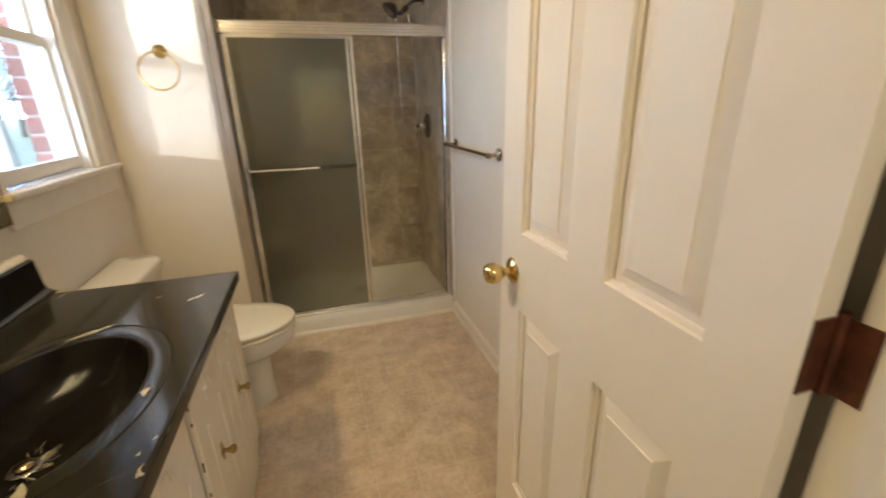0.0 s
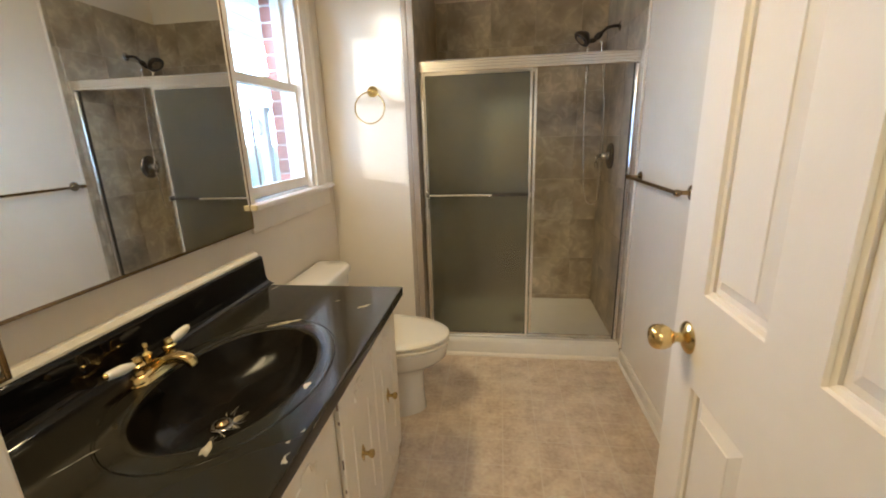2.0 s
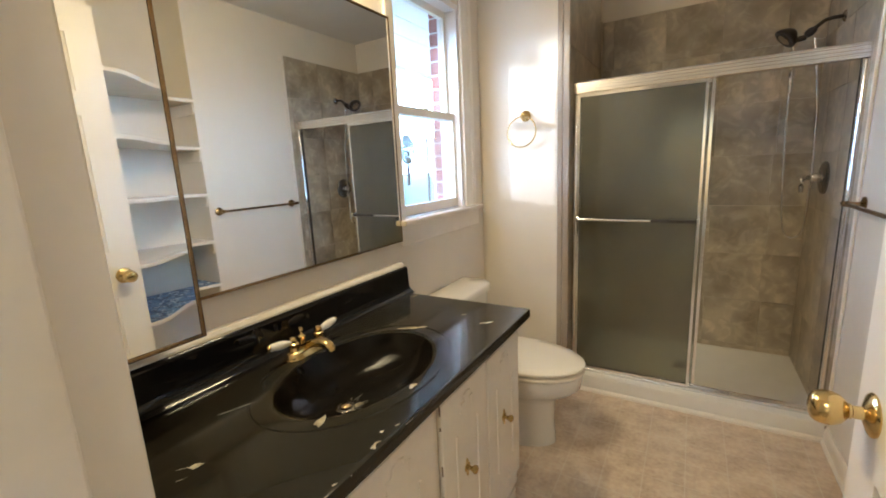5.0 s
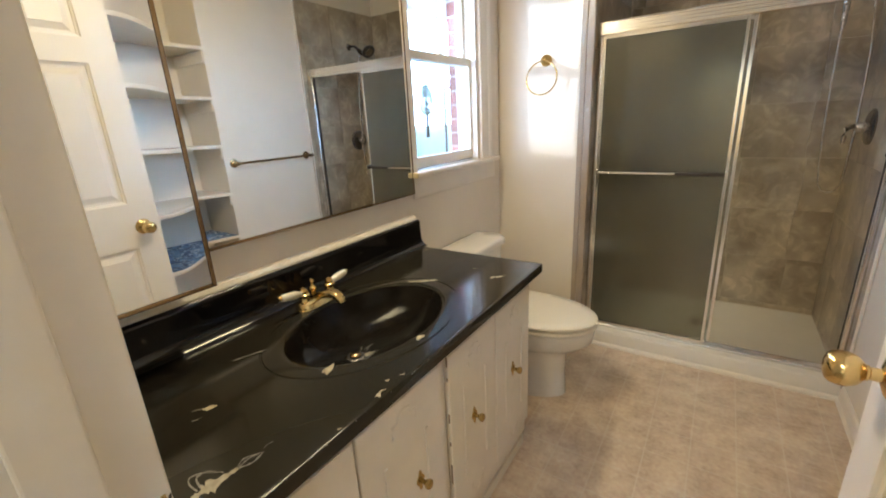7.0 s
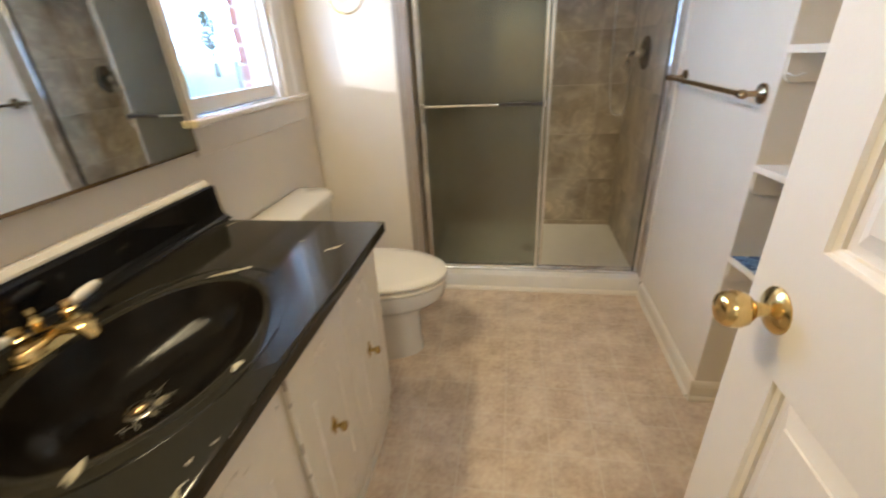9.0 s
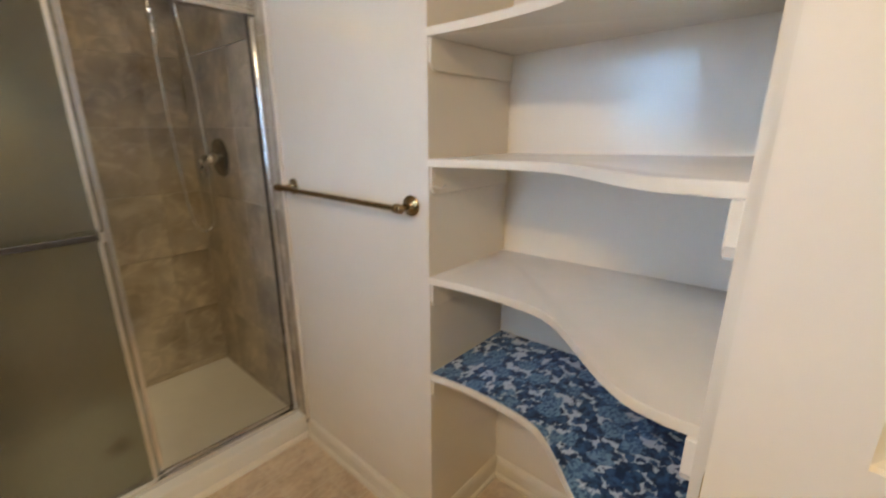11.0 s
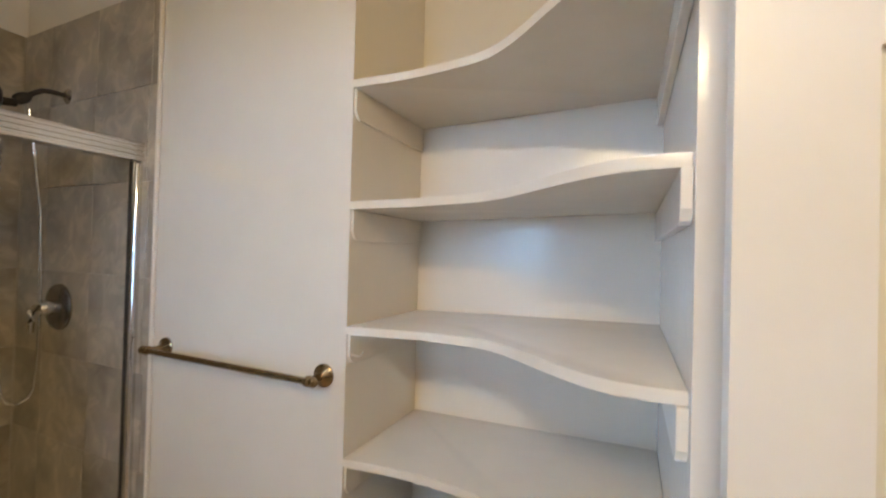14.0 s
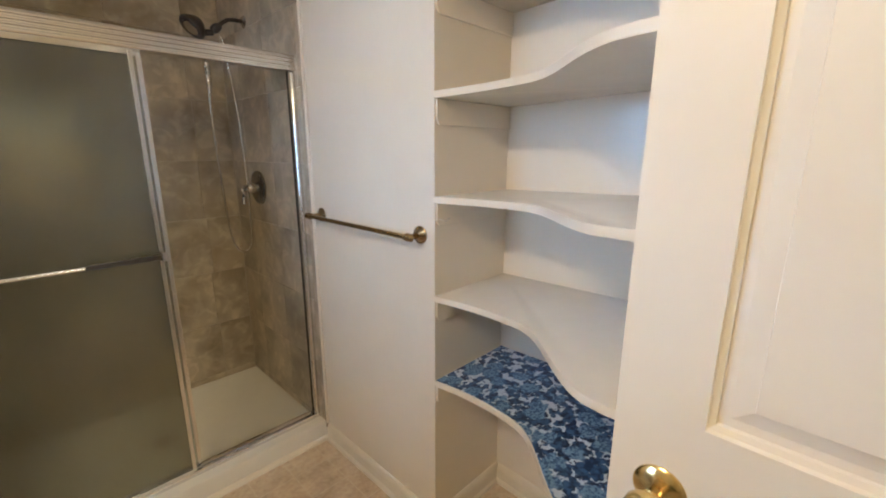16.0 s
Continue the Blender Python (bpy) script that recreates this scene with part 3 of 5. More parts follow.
def shower_door():
    t = thing("shower_door", (0.28, 2.65, 0.1), "framed sliding shower door of obscure glass, open on one side", "shower door")
    y = 2.622
    bm = bmesh.new()
    prof = [(y - 0.004, 1.767), (y - 0.006, 1.770), (y - 0.006, 1.776)]
    for k in range(3):
        prof += [(y, 1.779 + 0.015 * k), (y, 1.784 + 0.015 * k), (y - 0.006, 1.787 + 0.015 * k), (y - 0.006, 1.791 + 0.015 * k)]
    prof += [(y - 0.003, 1.828), (y, 1.831), (y + 0.05, 1.831), (y + 0.05, 1.767)]
    loft(bm, [[(x, a, z) for a, z in prof] for x in (TX + 0.004, RX - 0.004)])
    part("header_track", bm, HEADER, t, "ribbed brushed metal header", smooth=20)
    part("sill_track", loft(bmesh.new(), [[(x, a, z) for a, z in ((y, 0.1), (y, 0.112), (y + 0.006, 0.118), (y + 0.012, 0.108), (y + 0.03, 0.108), (y + 0.036, 0.122), (y + 0.048, 0.122), (y + 0.05, 0.1))] for x in (TX + 0.004, RX - 0.004)]), CHROME, t)
    for a, b, s in ((TX + 0.004, TX + 0.034, 1), (RX - 0.030, RX - 0.004, -1)):
        bm = B(a, b, y + 0.002, y + 0.046, 0.112, 1.768, bev=0.011, seg=4)
        e = b if s > 0 else a
        box(bm, e - 0.003, e + 0.003, y + 0.008, y + 0.014, 0.118, 1.765)
        part("wall_jamb", bm, CHROME, t, "chrome wall channel", smooth=50)
    part("bumper", B(RX - 0.034, RX - 0.030, y + 0.016, y + 0.034, 0.118, 1.765), DARK, t, "dark rubber seal strip")

    def panel(yy, xa, xb, w):
        bm = bmesh.new()
        box(bm, xa, xa + w, yy, yy + 0.014, 0.120, 1.775, bev=0.002)
        box(bm, xb - w, xb, yy, yy + 0.014, 0.120, 1.775, bev=0.002)
        box(bm, xa + w, xb - w, yy, yy + 0.014, 0.120, 0.134)
        box(bm, xa + w, xb - w, yy, yy + 0.014, 1.748, 1.775)
        p = part("sliding_panel", bm, CHROME, t, "narrow chrome panel frame")
        g = part("pane", B(xa + w - 0.004, xb - w + 0.004, yy + 0.004, yy + 0.010, 0.130, 1.760), FROST, p, "obscure textured glass")
        g.visible_shadow = False
        return p

    p = panel(y + 0.004, TX + 0.030, 0.328, 0.014)
    panel(y + 0.028, TX + 0.034, 0.356, 0.016)
    r = part("towel_rail", tube(bmesh.new(), [(TX + 0.040, y - 0.038, 1.062), (0.10, y - 0.038, 1.062)], 0.0075, 12), CHROME, p, "chrome towel rail", smooth=40)
    part("pull_handle", B(0.10, 0.311, y - 0.046, y - 0.030, 1.053, 1.070, bev=0.004), BRONZE, p, "dark nickel pull section")
    for x in (TX + 0.045, 0.321):
        part("rail_bracket", B(x - 0.008, x + 0.008, y - 0.046, y + 0.006, 1.045, 1.078, bev=0.003), CHROME, p)
    return t


shower_door()


def shower_head():
    t = thing("hand_shower", (RX, 3.13, 2.105), "dark bronze hand shower on a wall arm with steel hose", "shower head")
    a = Vector((RX - 0.005, 3.11, 2.115))
    part("flange", lathe(bmesh.new(), [(0.03, 0), (0.03, 0.004), (0.02, 0.012), (0.011, 0.016)], a, (-1, 0, 0), 24), NICKEL, t, smooth=35)
    part("arm", tube(bmesh.new(), [a, a + Vector((-0.05, 0, 0.0)), a + Vector((-0.08, 0, -0.006)), a + Vector((-0.105, 0, -0.025)), a + Vector((-0.125, 0, -0.045))], 0.0095, 12), BRONZE, t, smooth=50)
    j = a + Vector((-0.125, 0, -0.045))
    part("holder", lathe(bmesh.new(), [(0.014, -0.012), (0.019, 0.0), (0.021, 0.014), (0.018, 0.03), (0.012, 0.036)], j, (-0.75, 0, -0.6), 20), BRONZE, t, smooth=40)
    c = Vector((0.668, 3.11, 2.050))
    ax = Vector((-0.72, -0.10, -0.70))
    head = part("spray_head", lathe(bmesh.new(), [(0.012, -0.052), (0.03, -0.040), (0.048, -0.020), (0.058, -0.004), (0.059, 0.006), (0.055, 0.012), (0.040, 0.014), (0.038, 0.010), (0.001, 0.010)], c, ax, 32), BRONZE, t, "dark oval spray head", smooth=35)
    part("spray_face", lathe(bmesh.new(), [(0.036, 0.0105), (0.034, 0.013), (0.001, 0.014)], c, ax, 24), NICKEL, head, smooth=35)
    part("handle", tube(bmesh.new(), [c + Vector((0.02, 0.0, 0.0)), c + Vector((0.045, 0, -0.015)), c + Vector((0.085, 0, -0.01))], 0.015, 12, radii=[0.02, 0.015, 0.014]), BRONZE, t, smooth=50)
    part("hose_nut", lathe(bmesh.new(), [(0.010, 0), (0.015, 0.006), (0.015, 0.05), (0.010, 0.058), (0.0135, 0.066), (0.0135, 0.10), (0.008, 0.135)], (0.708, 3.11, 1.905), (0, 0, -1), 14), CHROME, t, "chrome hose connector", smooth=35)
    pts = []
    for i in range(20):
        k = i / 20
        pts.append(Vector((0.705 + 0.030 * k * k, 3.11 + 0.02 * math.sin(k * 2.2), 2.0 - 0.94 * k)))
    low = [Vector((0.7855 - 0.0505 * math.cos(a), 3.105, 1.06 - 0.085 * math.sin(a))) for a in (0.5, 1.0, 1.57, 2.1, 2.6)]
    part("hose", tube(bmesh.new(), pts + low + [Vector((0.836, 3.108, 1.10)), Vector((0.840, 3.11, 1.35)), Vector((0.832, 3.11, 1.65)), Vector((0.812, 3.11, 1.85)), Vector((0.79, 3.11, 2.03))], 0.0052, 10), CHROME, t, "thin flexible steel hose", smooth=60)
    t.matrix_basis = Matrix.Translation(Vector((RX, 3.13, 2.042)) * U)
    return t


shower_head()


def shower_valve():
    t = thing("shower_valve", (RX, 3.215, 1.26), "brushed nickel shower valve with a lever handle", "shower valve")
    o = (RX - 0.009, 3.113, 1.246)
    part("escutcheon", lathe(bmesh.new(), [(0.088, 0), (0.088, 0.007), (0.083, 0.013), (0.070, 0.018), (0.045, 0.022), (0.03, 0.023)], o, (-1, 0, 0), 40), ESCUT, t, "round nickel cover plate", smooth=35)
    part("hub", lathe(bmesh.new(), [(0.026, 0.012), (0.026, 0.045), (0.022, 0.060), (0.016, 0.066)], o, (-1, 0, 0), 24), VALVE, t, smooth=35)
    b = Vector(o) + Vector((-0.055, 0, 0))
    part("lever", tube(bmesh.new(), [b, b + Vector((-0.025, -0.02, 0.006)), b + Vector((-0.045, -0.045, -0.006)), b + Vector((-0.052, -0.062, -0.04)), b + Vector((-0.052, -0.064, -0.075))], 0.012, 12, radii=[0.014, 0.013, 0.0125, 0.012, 0.009]), VALVE, t, "curved lever", smooth=60)
    return t


shower_valve()


# ---- towel bar and ring ----
def towel_bar():
    t = thing("towel_bar", (RX, 2.19, 1.18), "aged brass towel bar on round wall posts", "towel bar")
    for y in (2.483, 1.846):
        p = part("post", lathe(bmesh.new(), [(0.030, 0), (0.030, 0.004), (0.024, 0.009), (0.014, 0.013), (0.0095, 0.017), (0.009, 0.045), (0.013, 0.052), (0.014, 0.062), (0.009, 0.071), (0.001, 0.073)], (RX - 0.001, y, 1.165), (-1, 0, 0), 28), AGED, t, smooth=35)
        part("ring_collar", lathe(bmesh.new(), [(0.027, 0.0065), (0.029, 0.0075), (0.027, 0.0085)], (RX - 0.001, y, 1.165), (-1, 0, 0), 28), AGED, p, smooth=50)
        s = 1 if y > 2 else -1
        part("finial", lathe(bmesh.new(), [(0.0085, 0.0), (0.0125, 0.006), (0.0125, 0.013), (0.006, 0.021), (0.001, 0.022)], (RX - 0.062, y + s * 0.008, 1.165), (0, s, 0), 16), AGED, p, smooth=40)
    part("rod", tube(bmesh.new(), [(RX - 0.062, 1.840, 1.165), (RX - 0.062, 2.489, 1.165)], 0.0085, 16), AGED, t, smooth=50)
    return t


towel_bar()


def towel_ring():
    t = thing("towel_ring", (-0.588, RY, 1.665), "polished brass towel ring on a round wall mount", "towel ring")
    part("mount", lathe(bmesh.new(), [(0.031, 0), (0.031, 0.004), (0.026, 0.008), (0.016, 0.012), (0.011, 0.016), (0.011, 0.034), (0.016, 0.038), (0.016, 0.048), (0.009, 0.054), (0.001, 0.055)], (-0.580, RY - 0.001, 1.670), (0, -1, 0), 28), BRASS, t, smooth=35)
    c, r = Vector((-0.585, RY - 0.050, 1.578)), 0.086
    part("ring", tube(bmesh.new(), [c + Vector((r * math.cos(a), -0.012 * (1 - math.sin(a)), r * math.sin(a))) for a in [2 * math.pi * i / 48 for i in range(48)]], 0.0042, 10, closed=True), BRASS, t, "slim brass ring", smooth=60)
    return t


towel_ring()


# ---- shelves ----
def shelf_edge(left, right, wave):
    pts = []
    for i in range(33):
        k = i / 32
        y = left + (right - left) * k
        s = min(max((k - 0.44) / 0.49, 0), 1)
        x = RX - 0.006 + 0.014 * math.sin(min(k / 0.46, 1) * math.pi) * wave - 0.225 * (s * s * (3 - 2 * s))
        pts.append((x, y))
    return pts


def lean(bm):
    """The shelves hang a little out of level, higher at the door's side."""
    for v in bm.verts:
        v.co.z += 0.018 * (NL - v.co.y) / (NL - NR)
    return bm


def shelf(z, group):
    left, right = NL - 0.0005, NR + 0.0005
    edge = shelf_edge(left, right, 1)
    t = thing("shelf", (NX - 0.15, 1.42, z - 0.020), "white painted wooden shelf with a wavy front edge", "shelf", group)
    bm = bmesh.new()
    prism(bm, edge + [(NX - 0.001, right), (NX - 0.001, left)], z - 0.020, z, "z", bev=0.003)
    lean(bm)
    part("board", bm, SHELFP, t, smooth=40)
    for y0, y1, x0 in ((left - 0.008, left, RX + 0.004), (right, right + 0.015, 0.668)):
        prof = [(NX - 0.002, z - 0.0205), (x0, z - 0.0205), (x0, z - 0.076), (x0 + 0.005, z - 0.082), (x0 + 0.010, z - 0.092), (x0 + 0.020, z - 0.097), (NX - 0.002, z - 0.097)]
        part("cleat", lean(prism(bmesh.new(), prof, y0, y1, "y", bev=0.002)), SHELFP, t)
    return t


for z in (0.653, 0.966, 1.297, 1.612, 1.921):
    shelf(z, "shelves in the niche")

bm = bmesh.new()
e = shelf_edge(NL - 0.006, NR + 0.006, 1)
prism(bm, [(x + 0.006, y) for x, y in e] + [(NX - 0.004, NR + 0.006), (NX - 0.004, NL - 0.006)], 0.6532, 0.6544, "z")
lean(bm)
tagged(part("shelf_liner", bm, FLORAL), "blue and white floral paper lining on the lowest shelf", "shelf liner")


# ---- vanity ----
CTZ, CFX, CEND = 0.834, -0.240, 1.612
SINK = (-0.527, 0.945)
DRAIN = (-0.552, 0.893)


def oval(cx, cy, a, b, z, n=64):
    return [(cx + a * math.cos(2 * math.pi * i / n), cy + b * math.sin(2 * math.pi * i / n), z) for i in range(n)]


def countertop():
    t = thing("countertop", (-0.55, 0.94, CTZ - 0.03), "glossy black cultured marble vanity top with an integral oval basin", "countertop")
    n = 64
    x0, x1, y0, y1 = -0.870, CFX, SY + 0.004, CEND
    bm = bmesh.new()

    def ring(pts):
        return [bm.verts.new(p) for p in pts]
    def rim(z, d):
        out = []
        for i in range(n):
            a = 2 * math.pi * i / n
            c, s = math.cos(a), math.sin(a)
            k = min((x1 - d - SINK[0]) / c if c > 1e-6 else 1e9, (x0 - SINK[0]) / c if c < -1e-6 else 1e9, (y1 - d - SINK[1]) / s if s > 1e-6 else 1e9, (y0 - SINK[1]) / s if s < -1e-6 else 1e9)
            out.append(Vector((SINK[0] + k * c, SINK[1] + k * s, z)))
        for corner in ((x1 - d, y1 - d), (x1 - d, y0), (x0, y1 - d), (x0, y0)):
            j = min(range(n), key=lambda i: (out[i].x - corner[0]) ** 2 + (out[i].y - corner[1]) ** 2)
            out[j] = Vector((*corner, z))
        return out
    rings = [ring(rim(CTZ - 0.034, 0.0)), ring(rim(CTZ - 0.0030, 0.0)), ring(rim(CTZ - 0.0008, 0.0008)), ring(rim(CTZ, 0.0030)), ring(rim(CTZ, 0.012))]
    cx, cy = SINK
    for a, b, z in ((0.243, 0.340, CTZ), (0.238, 0.335, CTZ), (0.2365, 0.3335, CTZ - 0.0025), (0.233, 0.330, CTZ - 0.0025), (0.231, 0.328, CTZ + 0.0004), (0.227, 0.324, CTZ + 0.0006), (0.199, 0.289, CTZ + 0.0006), (0.194, 0.282, CTZ), (0.186, 0.272, CTZ - 0.004)):
        rings.append(ring(oval(cx, cy, a, b, z)))
    for p, q in zip(rings, rings[1:]):
        for i in range(n):
            bm.faces.new((p[i], p[(i + 1) % n], q[(i + 1) % n], q[i]))
    bowl = bmesh.new()
    loops = [[bowl.verts.new(p) for p in oval(cx + k * (DRAIN[0] - cx), cy + k * (DRAIN[1] - cy), a, b, z)] for a, b, z, k in ((0.186, 0.272, CTZ - 0.004, 0), (0.182, 0.266, CTZ - 0.012, 0), (0.176, 0.258, CTZ - 0.026, 0.03), (0.163, 0.240, CTZ - 0.054, 0.1), (0.142, 0.208, CTZ - 0.080, 0.25), (0.108, 0.155, CTZ - 0.099, 0.5), (0.066, 0.088, CTZ - 0.108, 0.8), (0.026, 0.026, CTZ - 0.112, 1))]
    for p, q in zip(loops, loops[1:]):
        for i in range(n):
            bowl.faces.new((p[i], p[(i + 1) % n], q[(i + 1) % n], q[i]))
    bowl.faces.new(loops[-1])
    part("basin", bowl, BASIN, t, "black oval basin with a worn glaze", smooth=60)
    part("slab", bm, SHEENTOP, t, smooth=40)
    bm = bmesh.new()
    prof = [(x0, CTZ + 0.0005), (-0.800, CTZ + 0.0005), (-0.812, CTZ + 0.004), (-0.826, CTZ + 0.014), (-0.833, CTZ + 0.030), (-0.8334, CTZ + 0.038), (-0.8376, CTZ + 0.106), (-0.838, CTZ + 0.112), (-0.844, CTZ + 0.119), (x0, CTZ + 0.119)]
    loft(bm, [[(x, y, z) for x, z in prof] for y in (y0, CEND + 0.020)])
    part("backsplash", bm, MARBLE, t, "black backsplash with coved foot", smooth=52)
    part("drain_ring", lathe(bmesh.new(), [(0.030, 0), (0.030, 0.002), (0.025, 0.004), (0.019, 0.003), (0.019, 0.001)], (*DRAIN, CTZ - 0.1115), (0, 0, 1), 24), ESCUT, t, "metal drain ring", smooth=35)
    part("stopper", lathe(bmesh.new(), [(0.016, 0), (0.017, 0.006), (0.012, 0.010), (0.001, 0.011)], (*DRAIN, CTZ - 0.1115), (0, 0, 1), 20), AGED, t, smooth=35)
    part("caulk_strip", loft(bmesh.new(), [[(x, y, z) for x, z in ((-0.873, 0.9535), (-0.848, 0.9535), (-0.849, 0.960), (-0.858, 0.972), (-0.873, 0.975))] for y in (y0, CEND + 0.012)]), CAULK, t, "white caulk bead")
    rnd = random.Random(5)

    def fleck(x, y, l, w, a, tail=0.0):
        bm = bmesh.new()
        m, ph = 64, [rnd.uniform(0, 6) for _ in range(6)]
        pts = []
        for i in range(m):
            f = 2 * math.pi * i / m
            r = 0.85 + 0.22 * math.sin(2 * f + ph[0]) + 0.20 * math.sin(3 * f + ph[1]) + 0.15 * math.sin(5 * f + ph[2]) + 0.12 * math.sin(9 * f + ph[3]) + 0.08 * math.sin(14 * f + ph[4])
            k = math.cos(f)
            u = l * k * r * (1 + tail * max(k, 0) ** 5)
            v = w * math.sin(f) * r * (1 - 0.6 * max(k, 0) ** 2) + w * 0.4 * math.sin(u / l * 2.2 + ph[5])
            pts.append((x + u * math.cos(a) - v * math.sin(a), y + u * math.sin(a) + v * math.cos(a)))
        prism(bm, pts, CTZ + 0.0002, CTZ + rnd.uniform(0.0005, 0.0009), "z")
        part("vein_fleck", bm, VEIN, t, "cream marble fleck")
    for f in ((-0.540, 0.467, 0.013, 0.008, 0.9, 0.4), (-0.335, 1.405, 0.022, 0.008, 1.0, 0.9), (-0.45, 1.45, 0.010, 0.004, 0.6, 0.3),
              (-0.765, 1.575, 0.018, 0.005, 1.2, 0.6), (-0.256, 0.678, 0.010, 0.007, 1.5, 0.6), (-0.272, 0.725, 0.006, 0.003, 1.2, 0.3), (-0.256, 0.76, 0.005, 0.003, 1.5, 0.3), (-0.250, 0.56, 0.006, 0.002, 1.4, 0.3)):
        fleck(*f)

    def wisp(pts, widths, lift=0.0, mat=WISP, k_w=0.62):
        """Thin curling vein along a smooth line."""
        fine, wide = [], []
        for k in range((len(pts) - 1) * 5 + 1):
            s = k / 5
            i = min(int(s), len(pts) - 2)
            u = s - i
            p0, p1, p2, p3 = (Vector(pts[min(max(i + o, 0), len(pts) - 1)]) for o in (-1, 0, 1, 2))
            fine.append(0.5 * (2 * p1 + (p2 - p0) * u + (2 * p0 - 5 * p1 + 4 * p2 - p3) * u * u + (3 * p1 - p0 - 3 * p2 + p3) * u ** 3))
            wide.append((widths[i] + (widths[i + 1] - widths[i]) * u) * k_w * rnd.uniform(0.4, 1.5))
        a, b = [], []
        for k, p in enumerate(fine):
            d = (fine[min(k + 1, len(fine) - 1)] - fine[max(k - 1, 0)]).normalized()
            side = Vector((-d.y, d.x)) * wide[k]
            a.append(tuple(p + side))
            b.append(tuple(p - side * rnd.uniform(0.7, 1.2)))
        prism(bm := bmesh.new(), a + b[::-1], CTZ + 0.0002, CTZ + 0.0006 + lift, "z")
        part("vein_fleck", bm, mat, t, "cream marble fleck")
    wisp([(-0.341, 0.306), (-0.338, 0.325), (-0.337, 0.340), (-0.336, 0.357), (-0.334, 0.378), (-0.332, 0.404)], [0.0008, 0.002, 0.009, 0.0135, 0.007, 0.002], 0.0003, VEIN, 1.0)
    wisp([(-0.332, 0.402), (-0.322, 0.425), (-0.327, 0.450)], [0.002, 0.0022, 0.0008])
    wisp([(-0.333, 0.402), (-0.343, 0.422), (-0.328, 0.447)], [0.0015, 0.0014, 0.0006], 0.0001)
    wisp([(-0.345, 0.342), (-0.370, 0.342), (-0.384, 0.350), (-0.376, 0.366), (-0.352, 0.382)], [0.0022, 0.0018, 0.0026, 0.0016, 0.0007], 0.0002)
    wisp([(-0.335, 0.456), (-0.337, 0.464), (-0.334, 0.474)], [0.0005, 0.0016, 0.0005])
    wisp([(-0.560, 0.440), (-0.555, 0.449), (-0.548, 0.456)], [0.0006, 0.004, 0.0008])
    wisp([(-0.530, 0.424), (-0.524, 0.432), (-0.522, 0.442)], [0.0005, 0.0018, 0.0005])
    wisp([(-0.672, 0.595), (-0.658, 0.630), (-0.650, 0.655), (-0.632, 0.685)], [0.0006, 0.003, 0.0045, 0.0008])
    wisp([(-0.600, 1.222), (-0.565, 1.245), (-0.540, 1.262), (-0.512, 1.285)], [0.002, 0.007, 0.006, 0.0008], 0.0014, VEIN, 1.3)
    wisp([(-0.338, 0.352), (-0.356, 0.350), (-0.374, 0.356), (-0.372, 0.372), (-0.345, 0.386)], [0.006, 0.003, 0.002, 0.002, 0.001], 0.00015)
    wisp([(-0.330, 0.400), (-0.336, 0.424), (-0.331, 0.444)], [0.002, 0.003, 0.001], 0.00022)

    def rim_fleck(ang, l, w, lift=0.0012):
        bm = bmesh.new()
        pts, top = [], CTZ + 0.0008
        for i in range(20):
            f = 2 * math.pi * i / 20
            q = ang + l * math.cos(f)
            k = 0.885 + w * math.sin(f) * (1 + 0.4 * math.sin(3 * f + ang))
            pts.append((SINK[0] + 0.235 * k * math.cos(q), SINK[1] + 0.335 * k * math.sin(q)))
        prism(bm, pts, CTZ + 0.0002, top + lift, "z")
        part("vein_fleck", bm, VEIN, t, "cream marble fleck")
    for k in range(46):
        y, l = rnd.uniform(y0 + 0.05, y1 - 0.05), rnd.uniform(0.003, 0.016)
        part("edge_chip", tube(bmesh.new(), [(x1 - 0.0016, y - l, CTZ - 0.0018), (x1 - 0.0012 + rnd.uniform(-0.0006, 0.0004), y, CTZ - 0.0022), (x1 - 0.0016, y + l, CTZ - 0.0018)], 0.001, 5, radii=[0.0003, rnd.uniform(0.0007, 0.0016), 0.0003]), WISP, t, "pale worn edge")
    rim_fleck(-1.05, 0.045, 0.06)
    rim_fleck(-0.1, 0.05, 0.03)
    return t


countertop()


